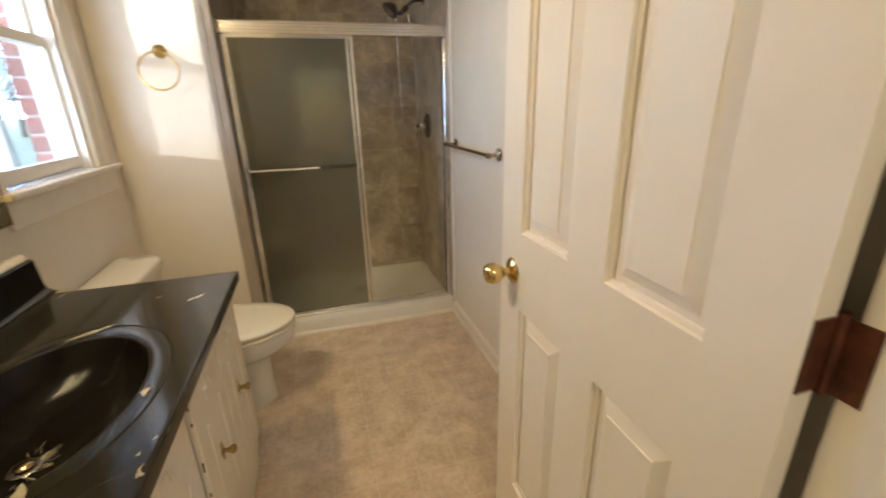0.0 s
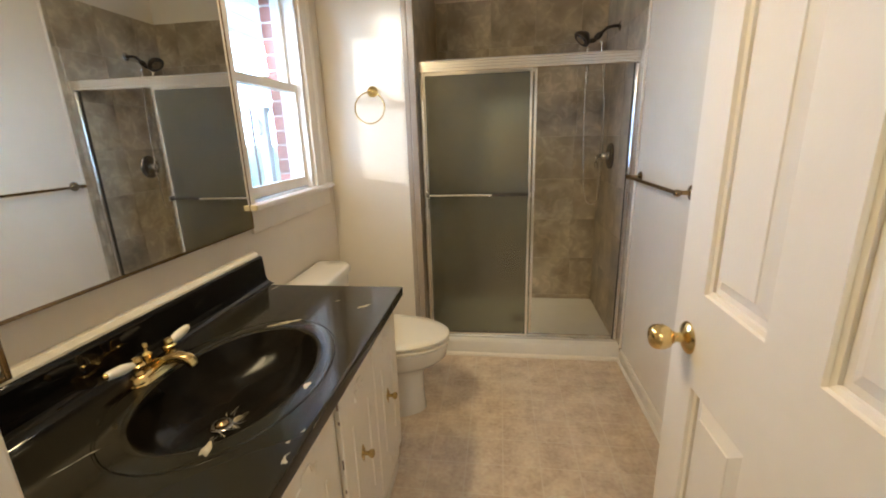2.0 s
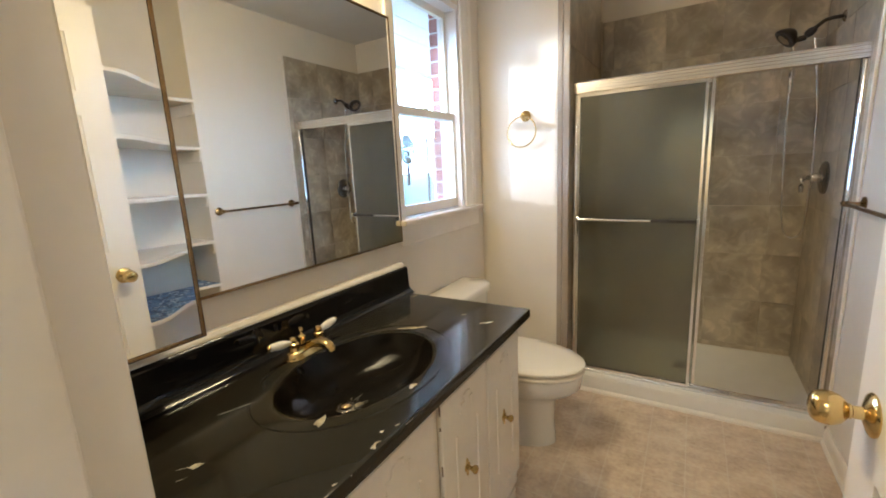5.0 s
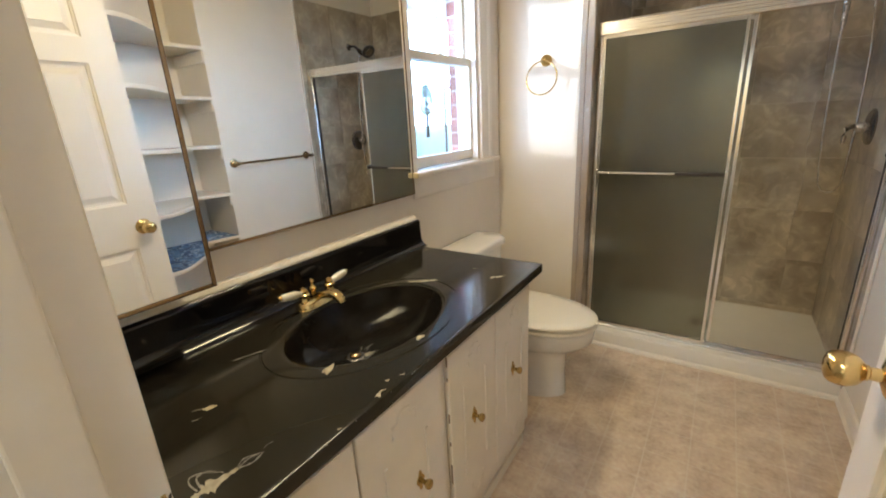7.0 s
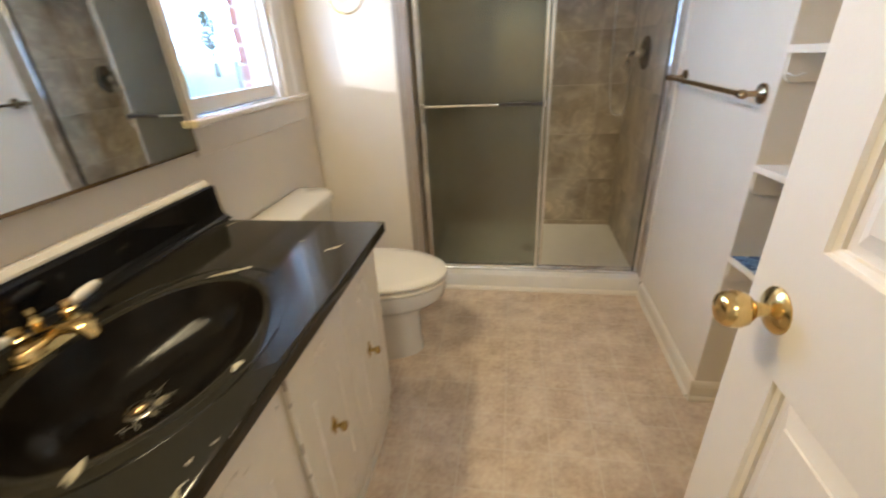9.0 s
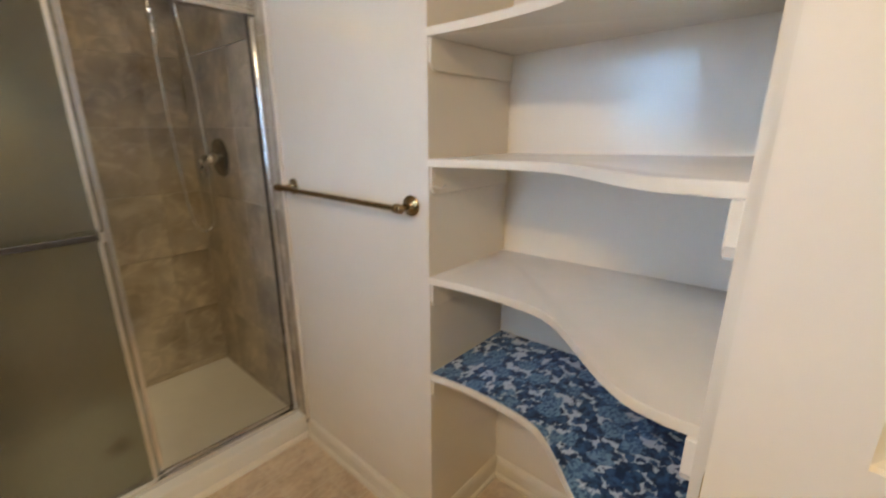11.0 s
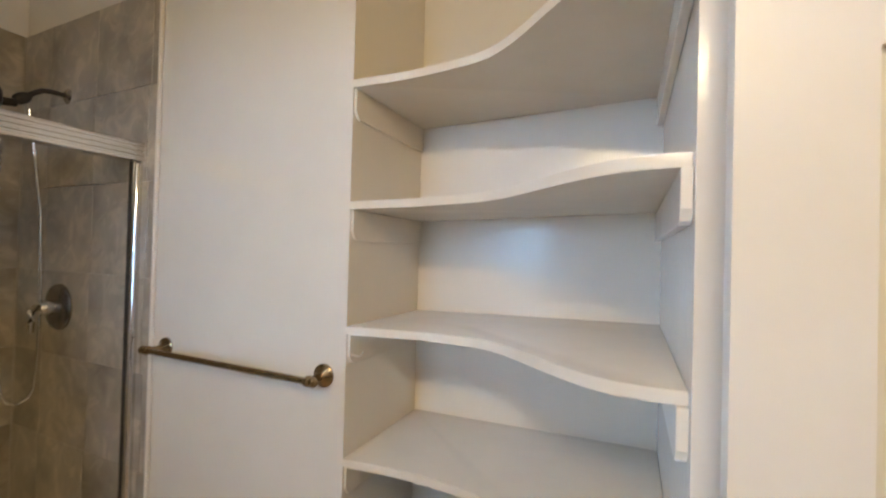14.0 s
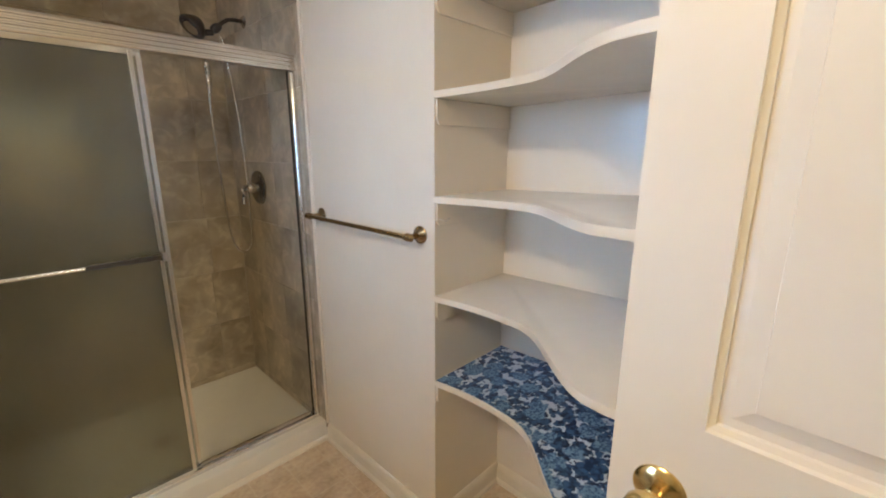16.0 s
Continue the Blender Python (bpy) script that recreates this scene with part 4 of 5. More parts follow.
def faucet():
    t = thing("faucet", (-0.755, 0.945, CTZ), "polished brass centreset faucet with white porcelain lever handles", "faucet")
    cx, cy = -0.752, 0.945
    bm = bmesh.new()
    o = []
    for i in range(24):
        a = 2 * math.pi * i / 24
        s = 0.058 if math.sin(a) > 0 else -0.058
        o.append((cx + 0.029 * math.cos(a), cy + s + 0.026 * math.sin(a)))
    rings = [[(cx + (x - cx) * k, cy + (y - cy) * (1 - (1 - k) * 0.5), CTZ + h) for x, y in o] for k, h in ((1.04, 0.0005), (1.04, 0.005), (0.97, 0.008), (0.94, 0.018), (0.86, 0.024), (0.66, 0.028))]
    loft(bm, rings)
    part("base_plate", bm, BRASS, t, smooth=35)
    for s in (-1, 1):
        p = part("valve_column", lathe(bmesh.new(), [(0.021, 0.012), (0.021, 0.020), (0.016, 0.026), (0.0145, 0.040), (0.018, 0.044), (0.018, 0.050), (0.012, 0.054), (0.013, 0.062), (0.009, 0.070), (0.001, 0.072)], (cx, cy + s * 0.052, CTZ), (0, 0, 1), 24), BRASS, t, smooth=35)
        d = Vector((-0.06, s * 1.0, 0.13)).normalized()
        b = Vector((cx, cy + s * 0.060, CTZ + 0.056))
        part("lever", lathe(bmesh.new(), [(0.007, 0.0), (0.008, 0.008), (0.0105, 0.014), (0.0130, 0.030), (0.0125, 0.048), (0.0105, 0.068), (0.008, 0.072)], b, d, 18), CERAMIC, p, "white porcelain lever", smooth=35)
        part("lever_tip", lathe(bmesh.new(), [(0.0085, 0.071), (0.0085, 0.075), (0.005, 0.080), (0.001, 0.0805)], b, d, 16), BRASS, p, smooth=35)
    sec = [(math.cos(2 * math.pi * k / 16), math.sin(2 * math.pi * k / 16)) for k in range(16)]
    sq = [(abs(c) ** 0.6 * (1 if c > 0 else -1), abs(s) ** 0.6 * (1 if s > 0 else -1)) for c, s in sec]
    runs = [(-0.004, 0.022, 0.022, 0.012, 0.25), (0.020, 0.034, 0.021, 0.013, 0.25), (0.050, 0.044, 0.0185, 0.012, 0.2), (0.078, 0.047, 0.0165, 0.0115, 0.0), (0.096, 0.043, 0.0155, 0.0115, -0.6), (0.106, 0.034, 0.0145, 0.011, -1.1), (0.108, 0.025, 0.0135, 0.010, -1.5)]
    part("spout", loft(bmesh.new(), [[(cx + d - math.sin(tilt) * q * h, cy + p * w, CTZ + z + math.cos(tilt) * q * h) for p, q in sq] for d, z, w, h, tilt in runs]), BRASS, t, "low curved brass spout", smooth=50)
    part("lift_rod", lathe(bmesh.new(), [(0.010, 0.015), (0.010, 0.040), (0.013, 0.045), (0.013, 0.052), (0.006, 0.058), (0.004, 0.066), (0.008, 0.072), (0.006, 0.080), (0.001, 0.082)], (cx - 0.022, cy, CTZ), (0, 0, 1), 18), BRASS, t, "brass finial", smooth=35)
    return t


faucet()


def vanity_cabinet():
    t = thing("vanity_cabinet", (-0.57, 0.9, 0), "white painted wooden vanity cabinet with worn door edges", "cabinet")
    x0, x1, y0, y1, zt = -0.868, -0.282, SY + 0.006, 1.552, CTZ - 0.0345
    bm = bmesh.new()
    box(bm, x1 - 0.02, x1, y0, y1, 0.085, zt, bev=0.002)
    box(bm, x0, x1 - 0.0205, y1 - 0.018, y1, 0.085, zt)
    box(bm, x0, x1 - 0.0205, y0, y0 + 0.018, 0.085, zt)
    box(bm, x0, x1 - 0.0205, y0 + 0.0185, y1 - 0.0185, 0.086, 0.104)
    box(bm, x0, x1 - 0.022, y0, y1 - 0.004, 0.0, 0.0845)
    part("carcass", bm, CABP, t)
    part("kick_strip", B(x1 - 0.022, x1 - 0.008, y0, y1 + 0.006, 0.0, 0.050, bev=0.003), CABP, t, "white shoe strip")
    for a, b, k in ((0.290, 0.598, 0.45), (0.604, 0.915, 0.75), (0.958, 1.245, 0.65), (1.252, 1.540, 0.35)):
        z0, z1, xf = 0.165, 0.768, x1 + 0.018
        d = part("door", B(x1 - 0.0, xf, a, b, z0, z1, bev=0.004), CABP, t)
        # raised bead moulding: straight sides with a pointed ogee at top and bottom
        u0, u1, v0, v1 = a + 0.075, b - 0.075, z0 + 0.13, z1 - 0.14
        m = (u0 + u1) / 2
        for u in (u0, u1):
            part("bead", B(xf, xf + 0.0045, u - 0.006, u + 0.006, v0, v1, bev=0.002), CABP, d)
        for v, s in ((v1, 1), (v0, -1)):
            pts = [(u0 + 0.035, v + s * 0.055), (u0 + 0.035, v + s * 0.085), (u0 + 0.055, v + s * 0.085), (m - 0.02, v + s * 0.105), (m, v + s * 0.110), (m + 0.02, v + s * 0.105), (u1 - 0.055, v + s * 0.085), (u1 - 0.035, v + s * 0.085), (u1 - 0.035, v + s * 0.055)]
            part("bead", tube(bmesh.new(), [(xf - 0.002, u, w) for u, w in pts], 0.0055, 8), CABP, d, smooth=60)
        kz = 0.490
        ky = {0.45: 0.50, 0.75: 0.80, 0.65: 1.090, 0.35: 1.383}[k]
        kn = part("knob", lathe(bmesh.new(), [(0.007, 0.0), (0.006, 0.012), (0.009, 0.018), (0.013, 0.024), (0.013, 0.030), (0.008, 0.034), (0.001, 0.035)], (xf + 0.002, ky, kz), (1, 0, 0), 18), KNOBS, d, "small brass knob", smooth=35)
        part("knob_plate", prism(bmesh.new(), [(ky + 0.013 * math.cos(q) * (1 + 0.25 * math.cos(4 * q)), kz + 0.026 * math.sin(q) * (1 + 0.2 * math.cos(4 * q))) for q in [math.pi * i / 12 for i in range(24)]], xf, xf + 0.003, "x"), KNOBS, d, "shaped brass backplate")
    for y, z in ((0.932, 0.714), (0.936, 0.241)):
        part("screw_hole", lathe(bmesh.new(), [(0.0045, 0), (0.0045, 0.0012)], (x1, y, z), (1, 0, 0), 10), DARK, t, "dark empty screw hole")
    for z0, z1 in ((0.205, 0.222), (0.33, 0.40), (0.47, 0.482), (0.55, 0.58), (0.69, 0.70), (0.735, 0.765)):
        part("worn_edge", B(x1 + 0.010, x1 + 0.015, 0.9570, 0.9579, z0, z1), BAREWOOD, t, "bare worn door edge")
    return t


vanity_cabinet()


# ---- mirrors ----
def mirrors():
    t = thing("wall_mirror", (-0.86, 1.17, 1.075), "large frameless wall mirror with thin gilt edge above the vanity", "mirror")
    part("mirror_glass", B(-0.8745, -0.858, 0.640, 1.630, 1.078, 2.02), MIRROR, t)
    bm = bmesh.new()
    box(bm, -0.8745, -0.8555, 0.640, 1.637, 1.070, 1.078)
    box(bm, -0.8745, -0.8555, 1.630, 1.637, 1.078, 2.02)
    box(bm, -0.8745, -0.8555, 0.640, 1.637, 2.02, 2.028)
    part("edge_strip", bm, AGED, t, "thin gilt metal edge")
    t = thing("medicine_cabinet", (-0.80, 0.45, 1.02), "wall cabinet with a gilt framed mirror door", "medicine cabinet")
    part("body", B(-0.8745, -0.735, 0.272, 0.616, 1.026, 2.06), TRIM, t, "white cabinet body")
    d = part("mirror_door", B(-0.7345, -0.718, 0.282, 0.613, 1.030, 2.055), MIRROR, t)
    bm = bmesh.new()
    box(bm, -0.7345, -0.714, 0.6135, 0.623, 1.020, 2.065, bev=0.002)
    box(bm, -0.7345, -0.714, 0.270, 0.2815, 1.020, 2.065, bev=0.002)
    box(bm, -0.7345, -0.714, 0.282, 0.613, 1.020, 1.0295, bev=0.002)
    box(bm, -0.7345, -0.714, 0.282, 0.613, 2.0555, 2.065, bev=0.002)
    part("frame", bm, AGED, d, "narrow antique gilt frame")


mirrors()


# ---- toilet ----
def toilet():
    t = thing("toilet", (-0.5, 2.0, 0), "white two-piece toilet with a closed lid", "toilet")
    cy = 1.995

    def egg(xb, xf, hw, z, n=48):
        out = []
        m = xb + (xf - xb) * 0.42
        for i in range(n):
            a = 2 * math.pi * i / n
            c, s = math.cos(a), math.sin(a)
            x = m + (xf - m) * c if c > 0 else m + (m - xb) * (abs(c) ** 0.6) * -1
            out.append((x, cy + hw * (abs(s) ** (1.0 if c > 0 else 0.8)) * (1 if s > 0 else -1), z))
        return out
    bm = bmesh.new()
    loft(bm, [egg(-0.80, -0.242, 0.130, 0.0), egg(-0.80, -0.244, 0.132, 0.03), egg(-0.79, -0.250, 0.128, 0.12), egg(-0.78, -0.246, 0.130, 0.22), egg(-0.77, -0.225, 0.142, 0.262), egg(-0.75, -0.160, 0.176, 0.292), egg(-0.735, -0.124, 0.194, 0.325), egg(-0.73, -0.115, 0.201, 0.370), egg(-0.73, -0.115, 0.201, 0.390), egg(-0.725, -0.124, 0.192, 0.397)])
    part("bowl", bm, CERAMIC, t, smooth=50)
    part("seat_ring", loft(bmesh.new(), [egg(-0.66, -0.116, 0.196, 0.400), egg(-0.66, -0.106, 0.204, 0.405), egg(-0.66, -0.106, 0.204, 0.414), egg(-0.66, -0.110, 0.200, 0.417), egg(-0.66, -0.150, 0.165, 0.418)]), SEATP, t, "ivory plastic seat", smooth=40)
    part("lid", loft(bmesh.new(), [egg(-0.67, -0.150, 0.165, 0.4285), egg(-0.67, -0.108, 0.202, 0.4290), egg(-0.67, -0.105, 0.205, 0.4320), egg(-0.67, -0.105, 0.205, 0.4410), egg(-0.667, -0.112, 0.199, 0.4470), egg(-0.655, -0.160, 0.160, 0.4500)]), SEATP, t, "closed ivory lid", smooth=40)
    for s in (-1, 1):
        part("hinge_cap", lathe(bmesh.new(), [(0.014, 0), (0.014, 0.018), (0.010, 0.024)], (-0.685, cy + s * 0.075, 0.400), (0, 0, 1), 16), SEATP, t, smooth=40)

    def slab(x0, x1, hw, z, r=0.085, n=12):
        pts = []
        for px, py, a0 in ((x1 - r, cy + hw - r, 0), (x0 + 0.01, cy + hw - 0.01, 90), (x0 + 0.01, cy - hw + 0.01, 180), (x1 - r, cy - hw + r, 270)):
            rr = r if px > (x0 + x1) / 2 else 0.01
            for i in range(n):
                a = radians(a0 + 90 * i / (n - 1))
                pts.append((px + rr * math.cos(a), py + rr * math.sin(a), z))
        return pts
    part("tank", loft(bmesh.new(), [slab(-0.862, -0.700, 0.215, 0.395), slab(-0.862, -0.690, 0.226, 0.45), slab(-0.862, -0.680, 0.239, 0.70)]), CERAMIC, t, smooth=40)
    part("tank_lid", loft(bmesh.new(), [slab(-0.866, -0.676, 0.244, 0.702), slab(-0.868, -0.668, 0.253, 0.709), slab(-0.868, -0.668, 0.253, 0.734), slab(-0.867, -0.672, 0.249, 0.743), slab(-0.866, -0.682, 0.239, 0.749), slab(-0.86, -0.705, 0.215, 0.752)]), CERAMIC, t, "rounded porcelain tank lid", smooth=40)
    lv = part("flush_lever", tube(bmesh.new(), [(-0.665, 1.80, 0.655), (-0.655, 1.81, 0.655), (-0.65, 1.86, 0.650)], 0.006, 10), CHROME, t, smooth=60)
    part("bolt_cap", lathe(bmesh.new(), [(0.012, 0), (0.012, 0.008), (0.006, 0.013)], (-0.52, cy + 0.10, 0.0), (0, 0, 1), 12), CERAMIC, t, smooth=40)
    return t


toilet()


# ---- window ----
def window():
    t = tagged(new("window_1"), "white double-hung window with painted casing and stool", "window", kind="structure")
    a, b = WY0, 2.30
    part("casing", B(WX, WX + 0.018, b - 0.002, b + 0.082, WZ0, WZ1 + 0.08, bev=0.004), TRIM, t)
    part("casing", B(WX, WX + 0.022, b + 0.083, b + 0.118, WZ0, WZ1 + 0.08, bev=0.006), TRIM, t)
    part("casing", B(WX, WX + 0.018, a - 0.05, a + 0.002, WZ0, WZ1 + 0.08, bev=0.004), TRIM, t)
    part("head_casing", B(WX, WX + 0.018, a - 0.05, b + 0.118, WZ1 + 0.081, WZ1 + 0.16, bev=0.004), TRIM, t)
    s = part("stool", B(WX - 0.06, WX + 0.043, a - 0.030, b + 0.182, 1.142, WZ0 - 0.001, bev=0.006), TRIM, t, "white painted stool")
    part("bare_end", B(WX + 0.006, WX + 0.044, a - 0.040, a - 0.026, 1.141, WZ0, bev=0.004), YELLOWED, s, "bare yellowed wood end")
    part("apron", B(WX, WX + 0.014, a - 0.03, b + 0.16, 1.045, 1.1415, bev=0.003), TRIM, t)
    part("frame_liner", B(-1.0, WX, a, a + 0.028, WZ0, WZ1), PORCH, t)
    part("frame_liner", B(-0.970, WX, b - 0.028, WY1, WZ0, WZ1), PORCH, t)
    part("frame_head", B(-1.01, WX, a + 0.028, b - 0.028, WZ1 - 0.03, WZ1), PORCH, t)
    part("frame_sill", B(-1.03, WX - 0.062, a + 0.028, b - 0.028, WZ0, WZ0 + 0.012), PORCH, t)

    def sash(xs, z0, z1):
        y0, y1, w = a + 0.029, b - 0.029, 0.022
        bm = bmesh.new()
        box(bm, xs - 0.03, xs, y0, y0 + w, z0, z1, bev=0.003)
        box(bm, xs - 0.03, xs, y1 - w, y1, z0, z1, bev=0.003)
        box(bm, xs - 0.029, xs - 0.001, y0 + w, y1 - w, z0, z0 + 0.045)
        box(bm, xs - 0.029, xs - 0.001, y0 + w, y1 - w, z1 - 0.036, z1)
        p = part("sash", bm, TRIM, t)
        g = part("pane", B(xs - 0.018, xs - 0.014, y0 + w, y1 - w, z0 + 0.045, z1 - 0.036), CLEAR, p)
        g.visible_shadow = False
        return p
    low = sash(-0.905, WZ0 + 0.012, 1.69)
    sash(-0.940, 1.655, WZ1 - 0.03)
    y0, y1 = a + 0.030, b - 0.030
    screen = part("screen", B(-0.990, -0.9885, y0, y1, WZ0 + 0.014, 1.672), SCREEN, t, "fine dark insect screen")
    for ya, yb in ((y0, y0 + 0.014), (y1 - 0.014, y1)):
        part("screen_frame", B(-0.995, -0.983, ya, yb, WZ0 + 0.014, 1.672, bev=0.002), PORCH, screen)
    part("sash_lock", B(-0.935, -0.908, 1.965, 2.005, 1.690, 1.702, bev=0.003), NICKEL, low, "small metal sash lock")
    return t


window()


def residue():
    rnd = random.Random(11)
    t = thing("drain_residue", (DRAIN[0], DRAIN[1], CTZ - 0.108), "pale dried paint residue around the basin drain", "paint residue")
    def strand(a, r, turn, length, wide, mat):
        x, y, z = DRAIN[0] + 0.8 * r * math.cos(a), DRAIN[1] + r * math.sin(a), CTZ - 0.1105 + 0.10 * max(r - 0.03, 0)
        pts = []
        for i in range(5):
            pts.append((x, y, z))
            x, y, z = x + length / 4 * math.cos(a + turn), y + length / 4 * math.sin(a + turn), z + length / 4 * 0.11 * math.cos(turn)
            turn += rnd.uniform(-0.5, 0.5)
        part("flake", tube(bmesh.new(), pts, wide, 5, radii=[0.0004, wide, wide * rnd.uniform(0.5, 1.2), wide * 0.7, 0.0003]), mat, t)
    for k in range(26):
        strand(rnd.uniform(-1.4, 2.0), rnd.uniform(0.028, 0.050), rnd.uniform(-0.9, 0.9), rnd.uniform(0.012, 0.034), rnd.uniform(0.0006, 0.0012), VEIN if k % 2 else WISP)
    strand(0.35, 0.030, 0.9, 0.030, 0.005, VEIN)
    strand(0.9, 0.032, -0.6, 0.018, 0.003, VEIN)


residue()


def splash_chips():
    t = thing("splash_chips", (-0.838, 0.9, CTZ + 0.08), "pale chips in the black backsplash", "chips")
    for y, z, w, h in ((0.640, CTZ + 0.098, 0.012, 0.006), (0.480, CTZ + 0.070, 0.004, 0.008), (1.24, CTZ + 0.075, 0.010, 0.006), (1.22, CTZ + 0.071, 0.006, 0.005)):
        pts = [(y + w * math.cos(q) * (1 + 0.3 * math.sin(3 * q + y * 9)), z + h * math.sin(q) * (1 + 0.3 * math.sin(2 * q + y * 5))) for q in [math.pi * i / 10 for i in range(20)]]
        part("chip", prism(bmesh.new(), pts, -0.8385, -0.8335, "x"), VEIN if w > 0.012 else NICKEL, t)


splash_chips()


def wall_hook():
    t = thing("wall_hook", (0.93, 1.767, 1.222), "small curled white hook on the niche side wall", "hook")
    part("wire", tube(bmesh.new(), [(0.915, 1.768, 1.226), (0.918, 1.760, 1.224), (0.926, 1.756, 1.219), (0.938, 1.756, 1.220), (0.948, 1.757, 1.226), (0.958, 1.762, 1.224)], 0.0022, 8), CERAMIC, t, smooth=60)


wall_hook()


def splinters():
    rnd = random.Random(8)
    t = thing("wood_splinters", (JL, 0.25, 1.01), "pale splintered wood and cracked paint above the strike plate", "splinters")
    for k in range(12):
        y, z = rnd.uniform(0.249, 0.260), rnd.uniform(0.950, 0.996)
        l, w = rnd.uniform(0.006, 0.014), rnd.uniform(0.0012, 0.003)
        a = rnd.uniform(1.0, 2.2)
        d, q = (math.cos(a) * l, math.sin(a) * l), (-math.sin(a) * w, math.cos(a) * w)
        dark = k % 3 == 0
        part("crack" if dark else "splinter", prism(bmesh.new(), [(y, z), (y + d[0] * 0.6 + q[0], z + d[1] * 0.6 + q[1]), (y + d[0], z + d[1]), (y + d[0] * 0.5 - q[0] * 0.3, z + d[1] * 0.5 - q[1] * 0.3)], JL + 0.0002, JL + (0.0034 if dark else rnd.uniform(0.0036, 0.005)), "x"), DARK if dark else CAULK, t)


splinters()


# ---- outside the window ----
tagged(part("ground", B(-400, -1.14, -300, 300, -0.62, -0.5), GRASS), "sunlit dry lawn outside the house", kind="structure")
tagged(part("pavement", B(-2.9, -1.14, -2, 9, -0.5, -0.25), PATHM), "grey concrete porch slab", kind="structure")


def roof_eave():
    """Sloping boarded soffit over the window, ending in a fascia."""
    t = thing("roof_eave", (-1.35, 3.0, 2.2), "white boarded soffit and fascia of the roof overhang", "roof eave")
    for i in range(5):
        xa, xb = -1.137 - 0.094 * i, -1.137 - 0.094 * (i + 1) + 0.004
        za, zb = 2.43 - 0.62 * (-1.137 - xa), 2.43 - 0.62 * (-1.137 - xb)
        part("soffit_board", prism(bmesh.new(), [(xa, za), (xb, zb), (xb, zb + 0.02), (xa, za + 0.02)], -3, 9, "y"), PORCH, t)
    part("fascia", B(-1.635, -1.608, -3, 9, 2.115, 2.30, bev=0.003), PORCH, t)
    part("roof_slope", prism(bmesh.new(), [(-1.66, 2.301), (-1.02, 2.70), (-1.02, 2.78), (-1.66, 2.38)], -3, 9, "y"), BRONZE, t, "dark roof shingles")
    return t


roof_eave()


def porch_post(y):
    t = thing("porch_post", (-2.65, y, -0.25), "white square porch post with dark iron scroll", "post")
    part("shaft", B(-2.70, -2.60, y - 0.05, y + 0.05, -0.25, 1.75, bev=0.006), PORCH, t)
    part("cap", B(-2.72, -2.58, y - 0.07, y + 0.07, 1.75, 1.80, bev=0.006), PORCH, t)
    part("iron_rod", B(-2.66, -2.64, y - 0.262, y - 0.238, -0.25, 1.78), BRONZE, t, "dark iron upright")
    part("iron_scroll", tube(bmesh.new(), [(-2.65, y - 0.13 + 0.10 * k / 12 * math.cos(k * 0.6), 1.55 + 0.10 * k / 12 * math.sin(k * 0.6)) for k in range(1, 16)], 0.008, 6), BRONZE, t, "dark iron scroll", smooth=60)
    return t


porch_post(4.95)


def exterior_wall():
    """Brick veneer round the window, with a white brickmould."""
    t = tagged(new("wall_exterior"), "red brick outside wall around the window", "brick wall", kind="structure")
    bm = bmesh.new()
    for b in ((-1.13, -1.045, 2.416, 2.80, 0.3, 2.62), (-1.13, -1.045, 0.6, 1.434, 0.3, 2.62), (-1.13, -1.045, 1.434, 2.416, 0.3, 1.06), (-1.13, -1.045, 1.434, 2.416, 2.40, 2.62)):
        box(bm, *b)
    part("mortar_bed", bm, MORTAR, t)
    for y0, y1 in ((WY1, 2.404), (1.446, 1.600)):
        part("brickmould", B(-1.050, -1.0215, y0, y1, 1.08, 2.38, bev=0.004), PORCH, t, "white outside trim")
    part("brick_sill", B(-1.16, -1.0215, 1.44, 2.41, 1.062, 1.130, bev=0.006), PORCH, t, "white outside sill")
    made = {}
    for side, y_in in ((1, 2.410), (-1, 1.440)):
        for i in range(20):
            z = 1.075 + i * 0.080
            if z > 2.5:
                continue
            w = 0.195 if i % 2 else 0.095
            if w not in made:
                bm = box(bmesh.new(), -0.052, 0.052, 0, w, 0, 0.069, bev=0.004, seg=1)
                o = part("brick", bm, BRICK, t)
                made[w] = o.data
            else:
                o = new("brick", made[w])
                o.parent = t
            o.location = Vector((-1.085, y_in if side > 0 else y_in - w, z)) * U
    return t


exterior_wall()


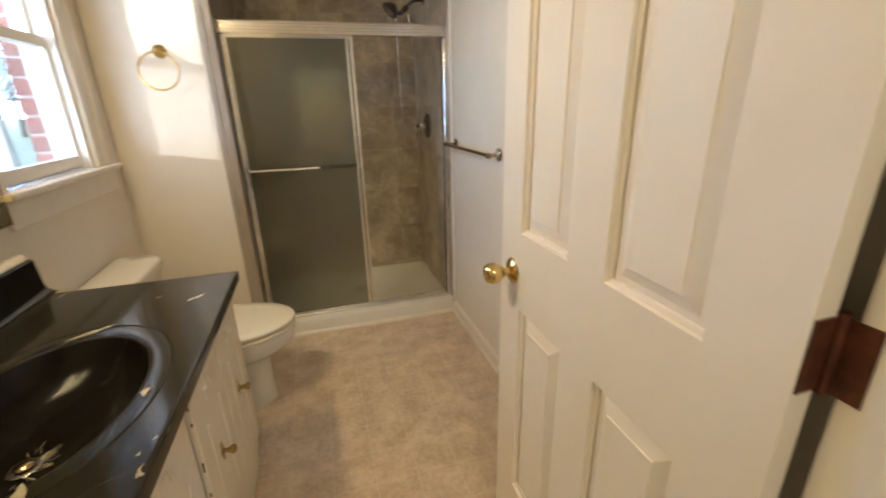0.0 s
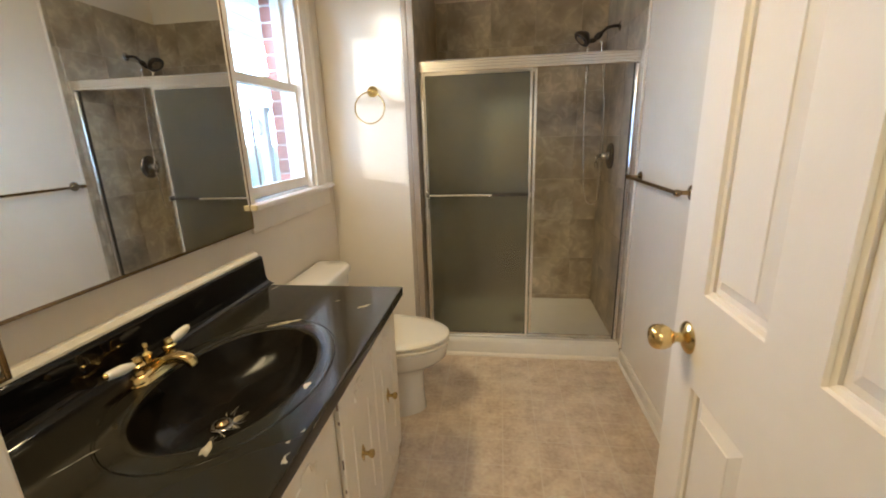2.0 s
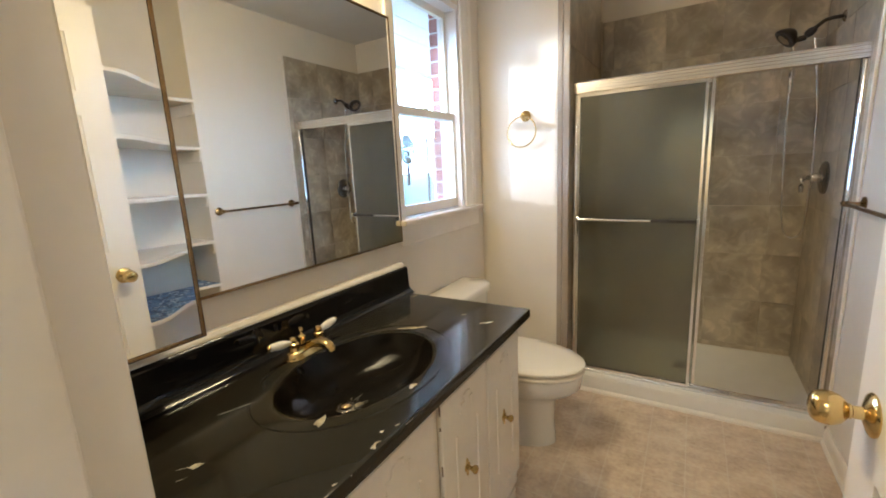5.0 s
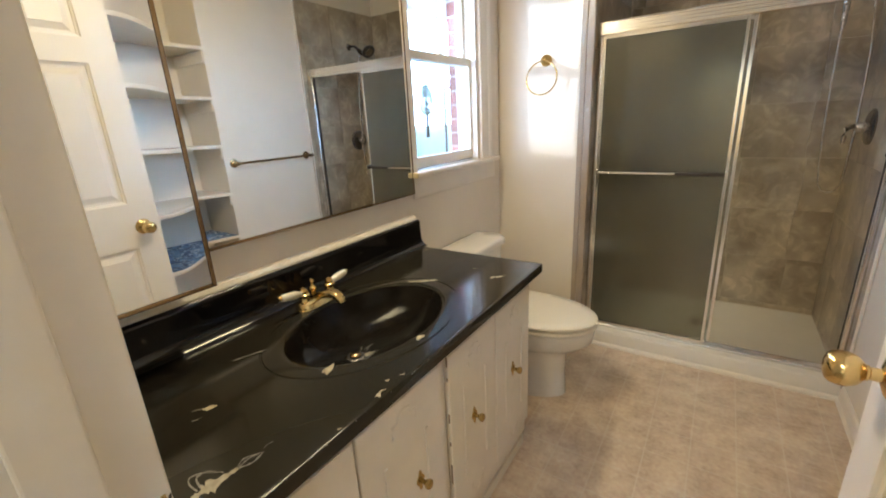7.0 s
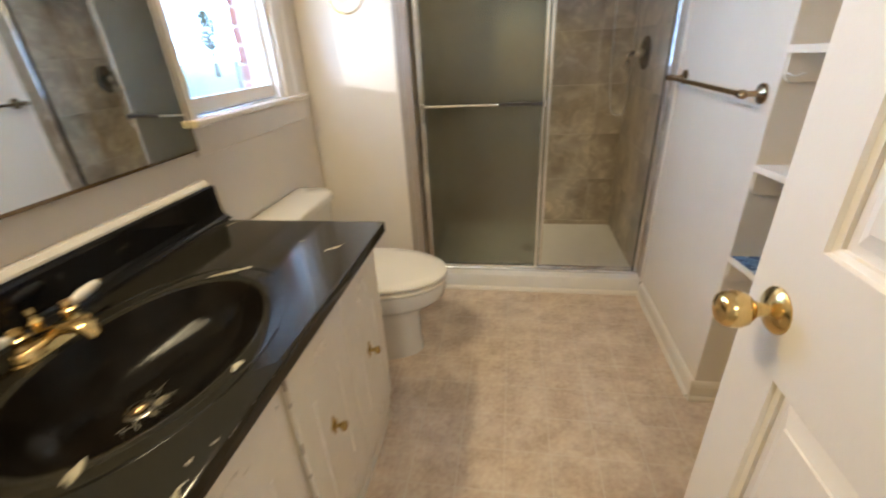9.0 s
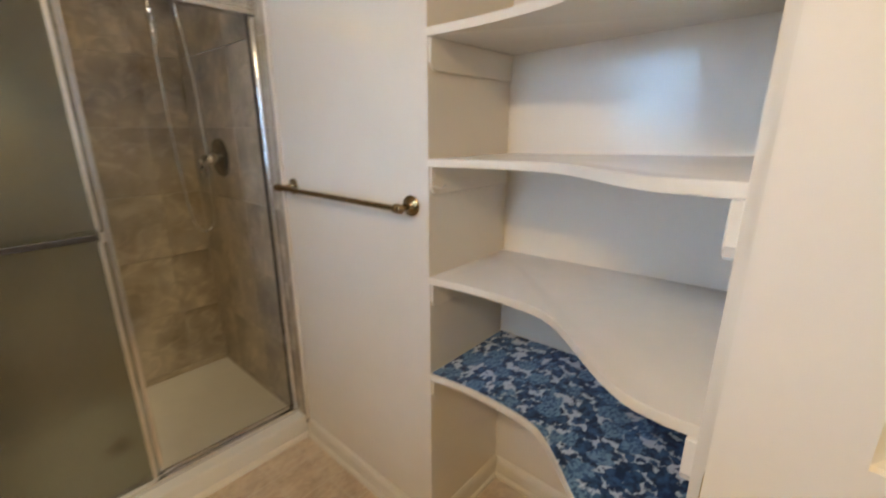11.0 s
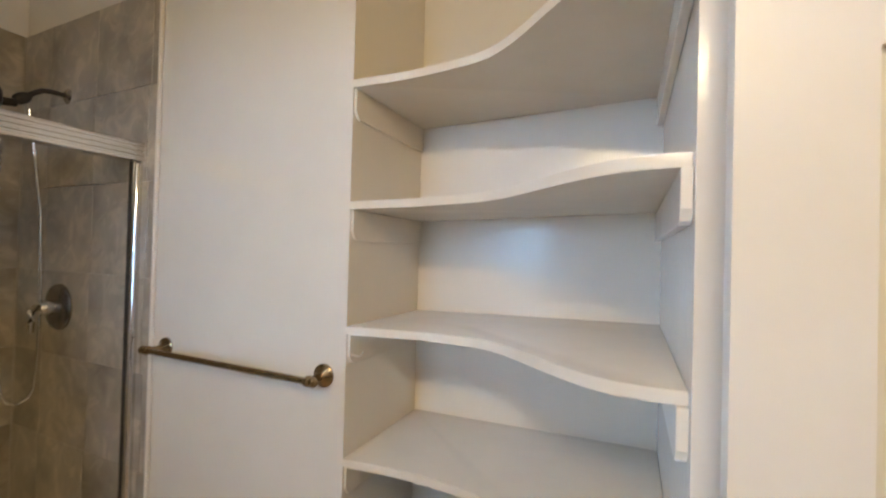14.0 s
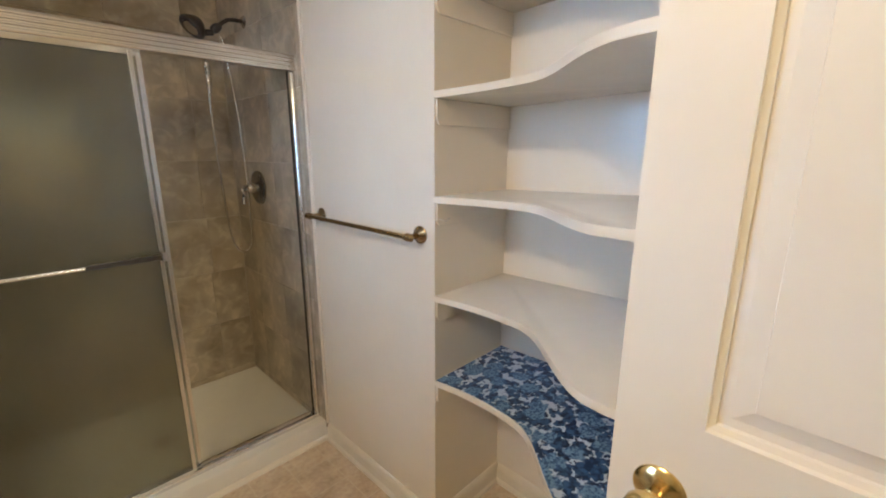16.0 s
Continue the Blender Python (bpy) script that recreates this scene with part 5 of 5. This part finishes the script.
def tree(x, y, h, seed):
    rnd = random.Random(seed)
    t = thing("tree", (x, y, -0.5), "leafy garden tree in bright sun", "tree", "garden trees")
    trunk = tube(bmesh.new(), [(x, y, -0.5), (x + 0.1, y, h * 0.3), (x, y + 0.1, h * 0.65), (x + 0.1, y, h * 0.95)], 0.1, 8, radii=[0.22, 0.17, 0.10, 0.03])
    for k in range(7):
        a, z0 = k * 2.4, h * (0.35 + 0.07 * k)
        tube(trunk, [(x, y, z0), (x + 0.6 * math.cos(a), y + 0.6 * math.sin(a), z0 + 0.5), (x + 1.3 * math.cos(a), y + 1.3 * math.sin(a), z0 + 0.8)], 0.05, 6, radii=[0.07, 0.045, 0.015])
    part("trunk", trunk, BARK, t, smooth=60)
    bm = bmesh.new()
    for k in range(2600):
        a, r, q = rnd.uniform(0, 6.28), rnd.random() ** 0.5, rnd.gauss(0, 1)
        z = h * (0.38 + 0.62 * rnd.random())
        rad = 1.9 * math.sin(math.pi * min(max((z / h - 0.3) / 0.75, 0.02), 0.98)) * (0.7 + 0.3 * math.sin(a * 3 + z * 2))
        c = Vector((x + rad * r * math.cos(a), y + rad * r * math.sin(a), z))
        u = Vector((rnd.gauss(0, 1), rnd.gauss(0, 1), rnd.gauss(0, 0.6))).normalized() * 0.10
        v = u.cross(Vector((rnd.gauss(0, 1), rnd.gauss(0, 1), rnd.gauss(0, 1)))).normalized() * 0.05
        bm.faces.new([bm.verts.new(c + p) for p in (-u, v, u, -v)])
    part("crown", bm, LEAF, t)
    return t


tree(-24.0, 46.5, 6.5, 4)
tree(-30.0, 43.0, 5.5, 6)

# Added glowing surface, far beyond the garden, supplying daylight through the window.
glow_mat = bpy.data.materials.new("daylight_glow")
glow_mat.use_nodes = True
hb = glow_mat.node_tree.nodes["Principled BSDF"]
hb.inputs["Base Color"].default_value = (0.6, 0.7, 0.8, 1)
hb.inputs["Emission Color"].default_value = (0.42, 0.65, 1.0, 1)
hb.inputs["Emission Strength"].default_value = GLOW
# The low stretch limits how much glow reaches the towel-ring wall.
tagged(part("backdrop", box(B(-122, -120, -62, 420, -0.5, 70), -122, -120, -420, -62.1, -0.5, 7), glow_mat), "added glowing backdrop that lights the room through the window", kind="structure")


# ---- shower tiles ----
def tiles():
    step, gap, t = 0.321, 0.0022, 0.005
    made = {}

    def tile(owner, place, w, h, axis):
        key = (round(w, 3), round(h, 3), axis)
        if key not in made:
            bm = bmesh.new()
            if axis == "y":
                box(bm, 0, w, -t, 0, 0, h)
            elif axis == "x":
                box(bm, -t, 0, 0, w, 0, h)
            else:
                box(bm, 0, t, 0, w, 0, h)
            edges = [e for e in bm.edges if e.calc_length() > 0.02]
            bmesh.ops.bevel(bm, geom=edges, offset=0.0010, segments=1, affect="EDGES")
            o = part("tile", bm, TILE)
            made[key] = o.data
        else:
            o = new("tile", made[key])
        o.parent = owner
        o.location = Vector(place) * U

    def run(owner, a, b, joint, axis, fixed, shift):
        """Courses of tiles from a to b along a wall."""
        z = TOP
        row = 0
        while z > 0.07:
            lo = max(z - step, 0.064)
            x = joint + (shift if row % 2 else 0.0)
            while x > a:
                x -= step
            while x < b - 0.004:
                p, q = max(x, a), min(x + step, b)
                if q - p > 0.012 and z - lo > 0.012:
                    if axis == "y":
                        place = (p + gap / 2, fixed, lo + gap / 2)
                    else:
                        place = (fixed, p + gap / 2, lo + gap / 2)
                    tile(owner, place, q - p - gap, z - lo - gap, axis)
                x += step
            z, row = z - step, row + 1

    for name, label, grout, args in (
            ("wall_tiles_back", "mottled taupe ceramic tiles on the shower back wall", (TX + 0.004, RX - 0.004, BY + 0.0035, BY + 0.0075, 0.062, TOP), (TX + 0.012, RX - 0.012, 0.720, "y", BY + 0.003, -0.012)),
            ("wall_tiles_east", "mottled taupe ceramic tiles on the shower side wall", (RX - 0.0045, RX - 0.0005, 2.556, BY + 0.003, 0.062, TOP), (2.560, BY - 0.006, 3.235, "x", RX - 0.004, 0.010)),
            ("wall_tiles_west", "mottled taupe ceramic tiles on the shower side wall", (TX - 0.0115, TX - 0.0035, 2.575, BY + 0.003, 0.062, TOP), (2.560, BY - 0.006, 3.235, "z", TX - 0.004, 0.0))):
        owner = tagged(part(name, B(*grout), GROUT), label, "wall tiles", kind="structure")
        run(owner, *args)
        made.clear()
    b = thing("tile_edging", (TX - 0.03, RY, 0.0), "narrow stone edging strip at the shower corner", "tile edging")
    part("edge_strip", B(TX - 0.062, TX - 0.032, RY - 0.010, RY - 0.001, 0.0, TOP, bev=0.004), EDGING, b, "smooth taupe edge strip")
    part("edge_strip", B(TX - 0.031, TX + 0.003, RY - 0.007, RY - 0.001, 0.0, TOP, bev=0.002), EDGING, b, "smooth taupe edge strip")
    part("edge_bead", B(RX - 0.014, RX - 0.001, 2.546, 2.558, 0.095, TOP, bev=0.004), TRIM, b, "white painted bead")


tiles()
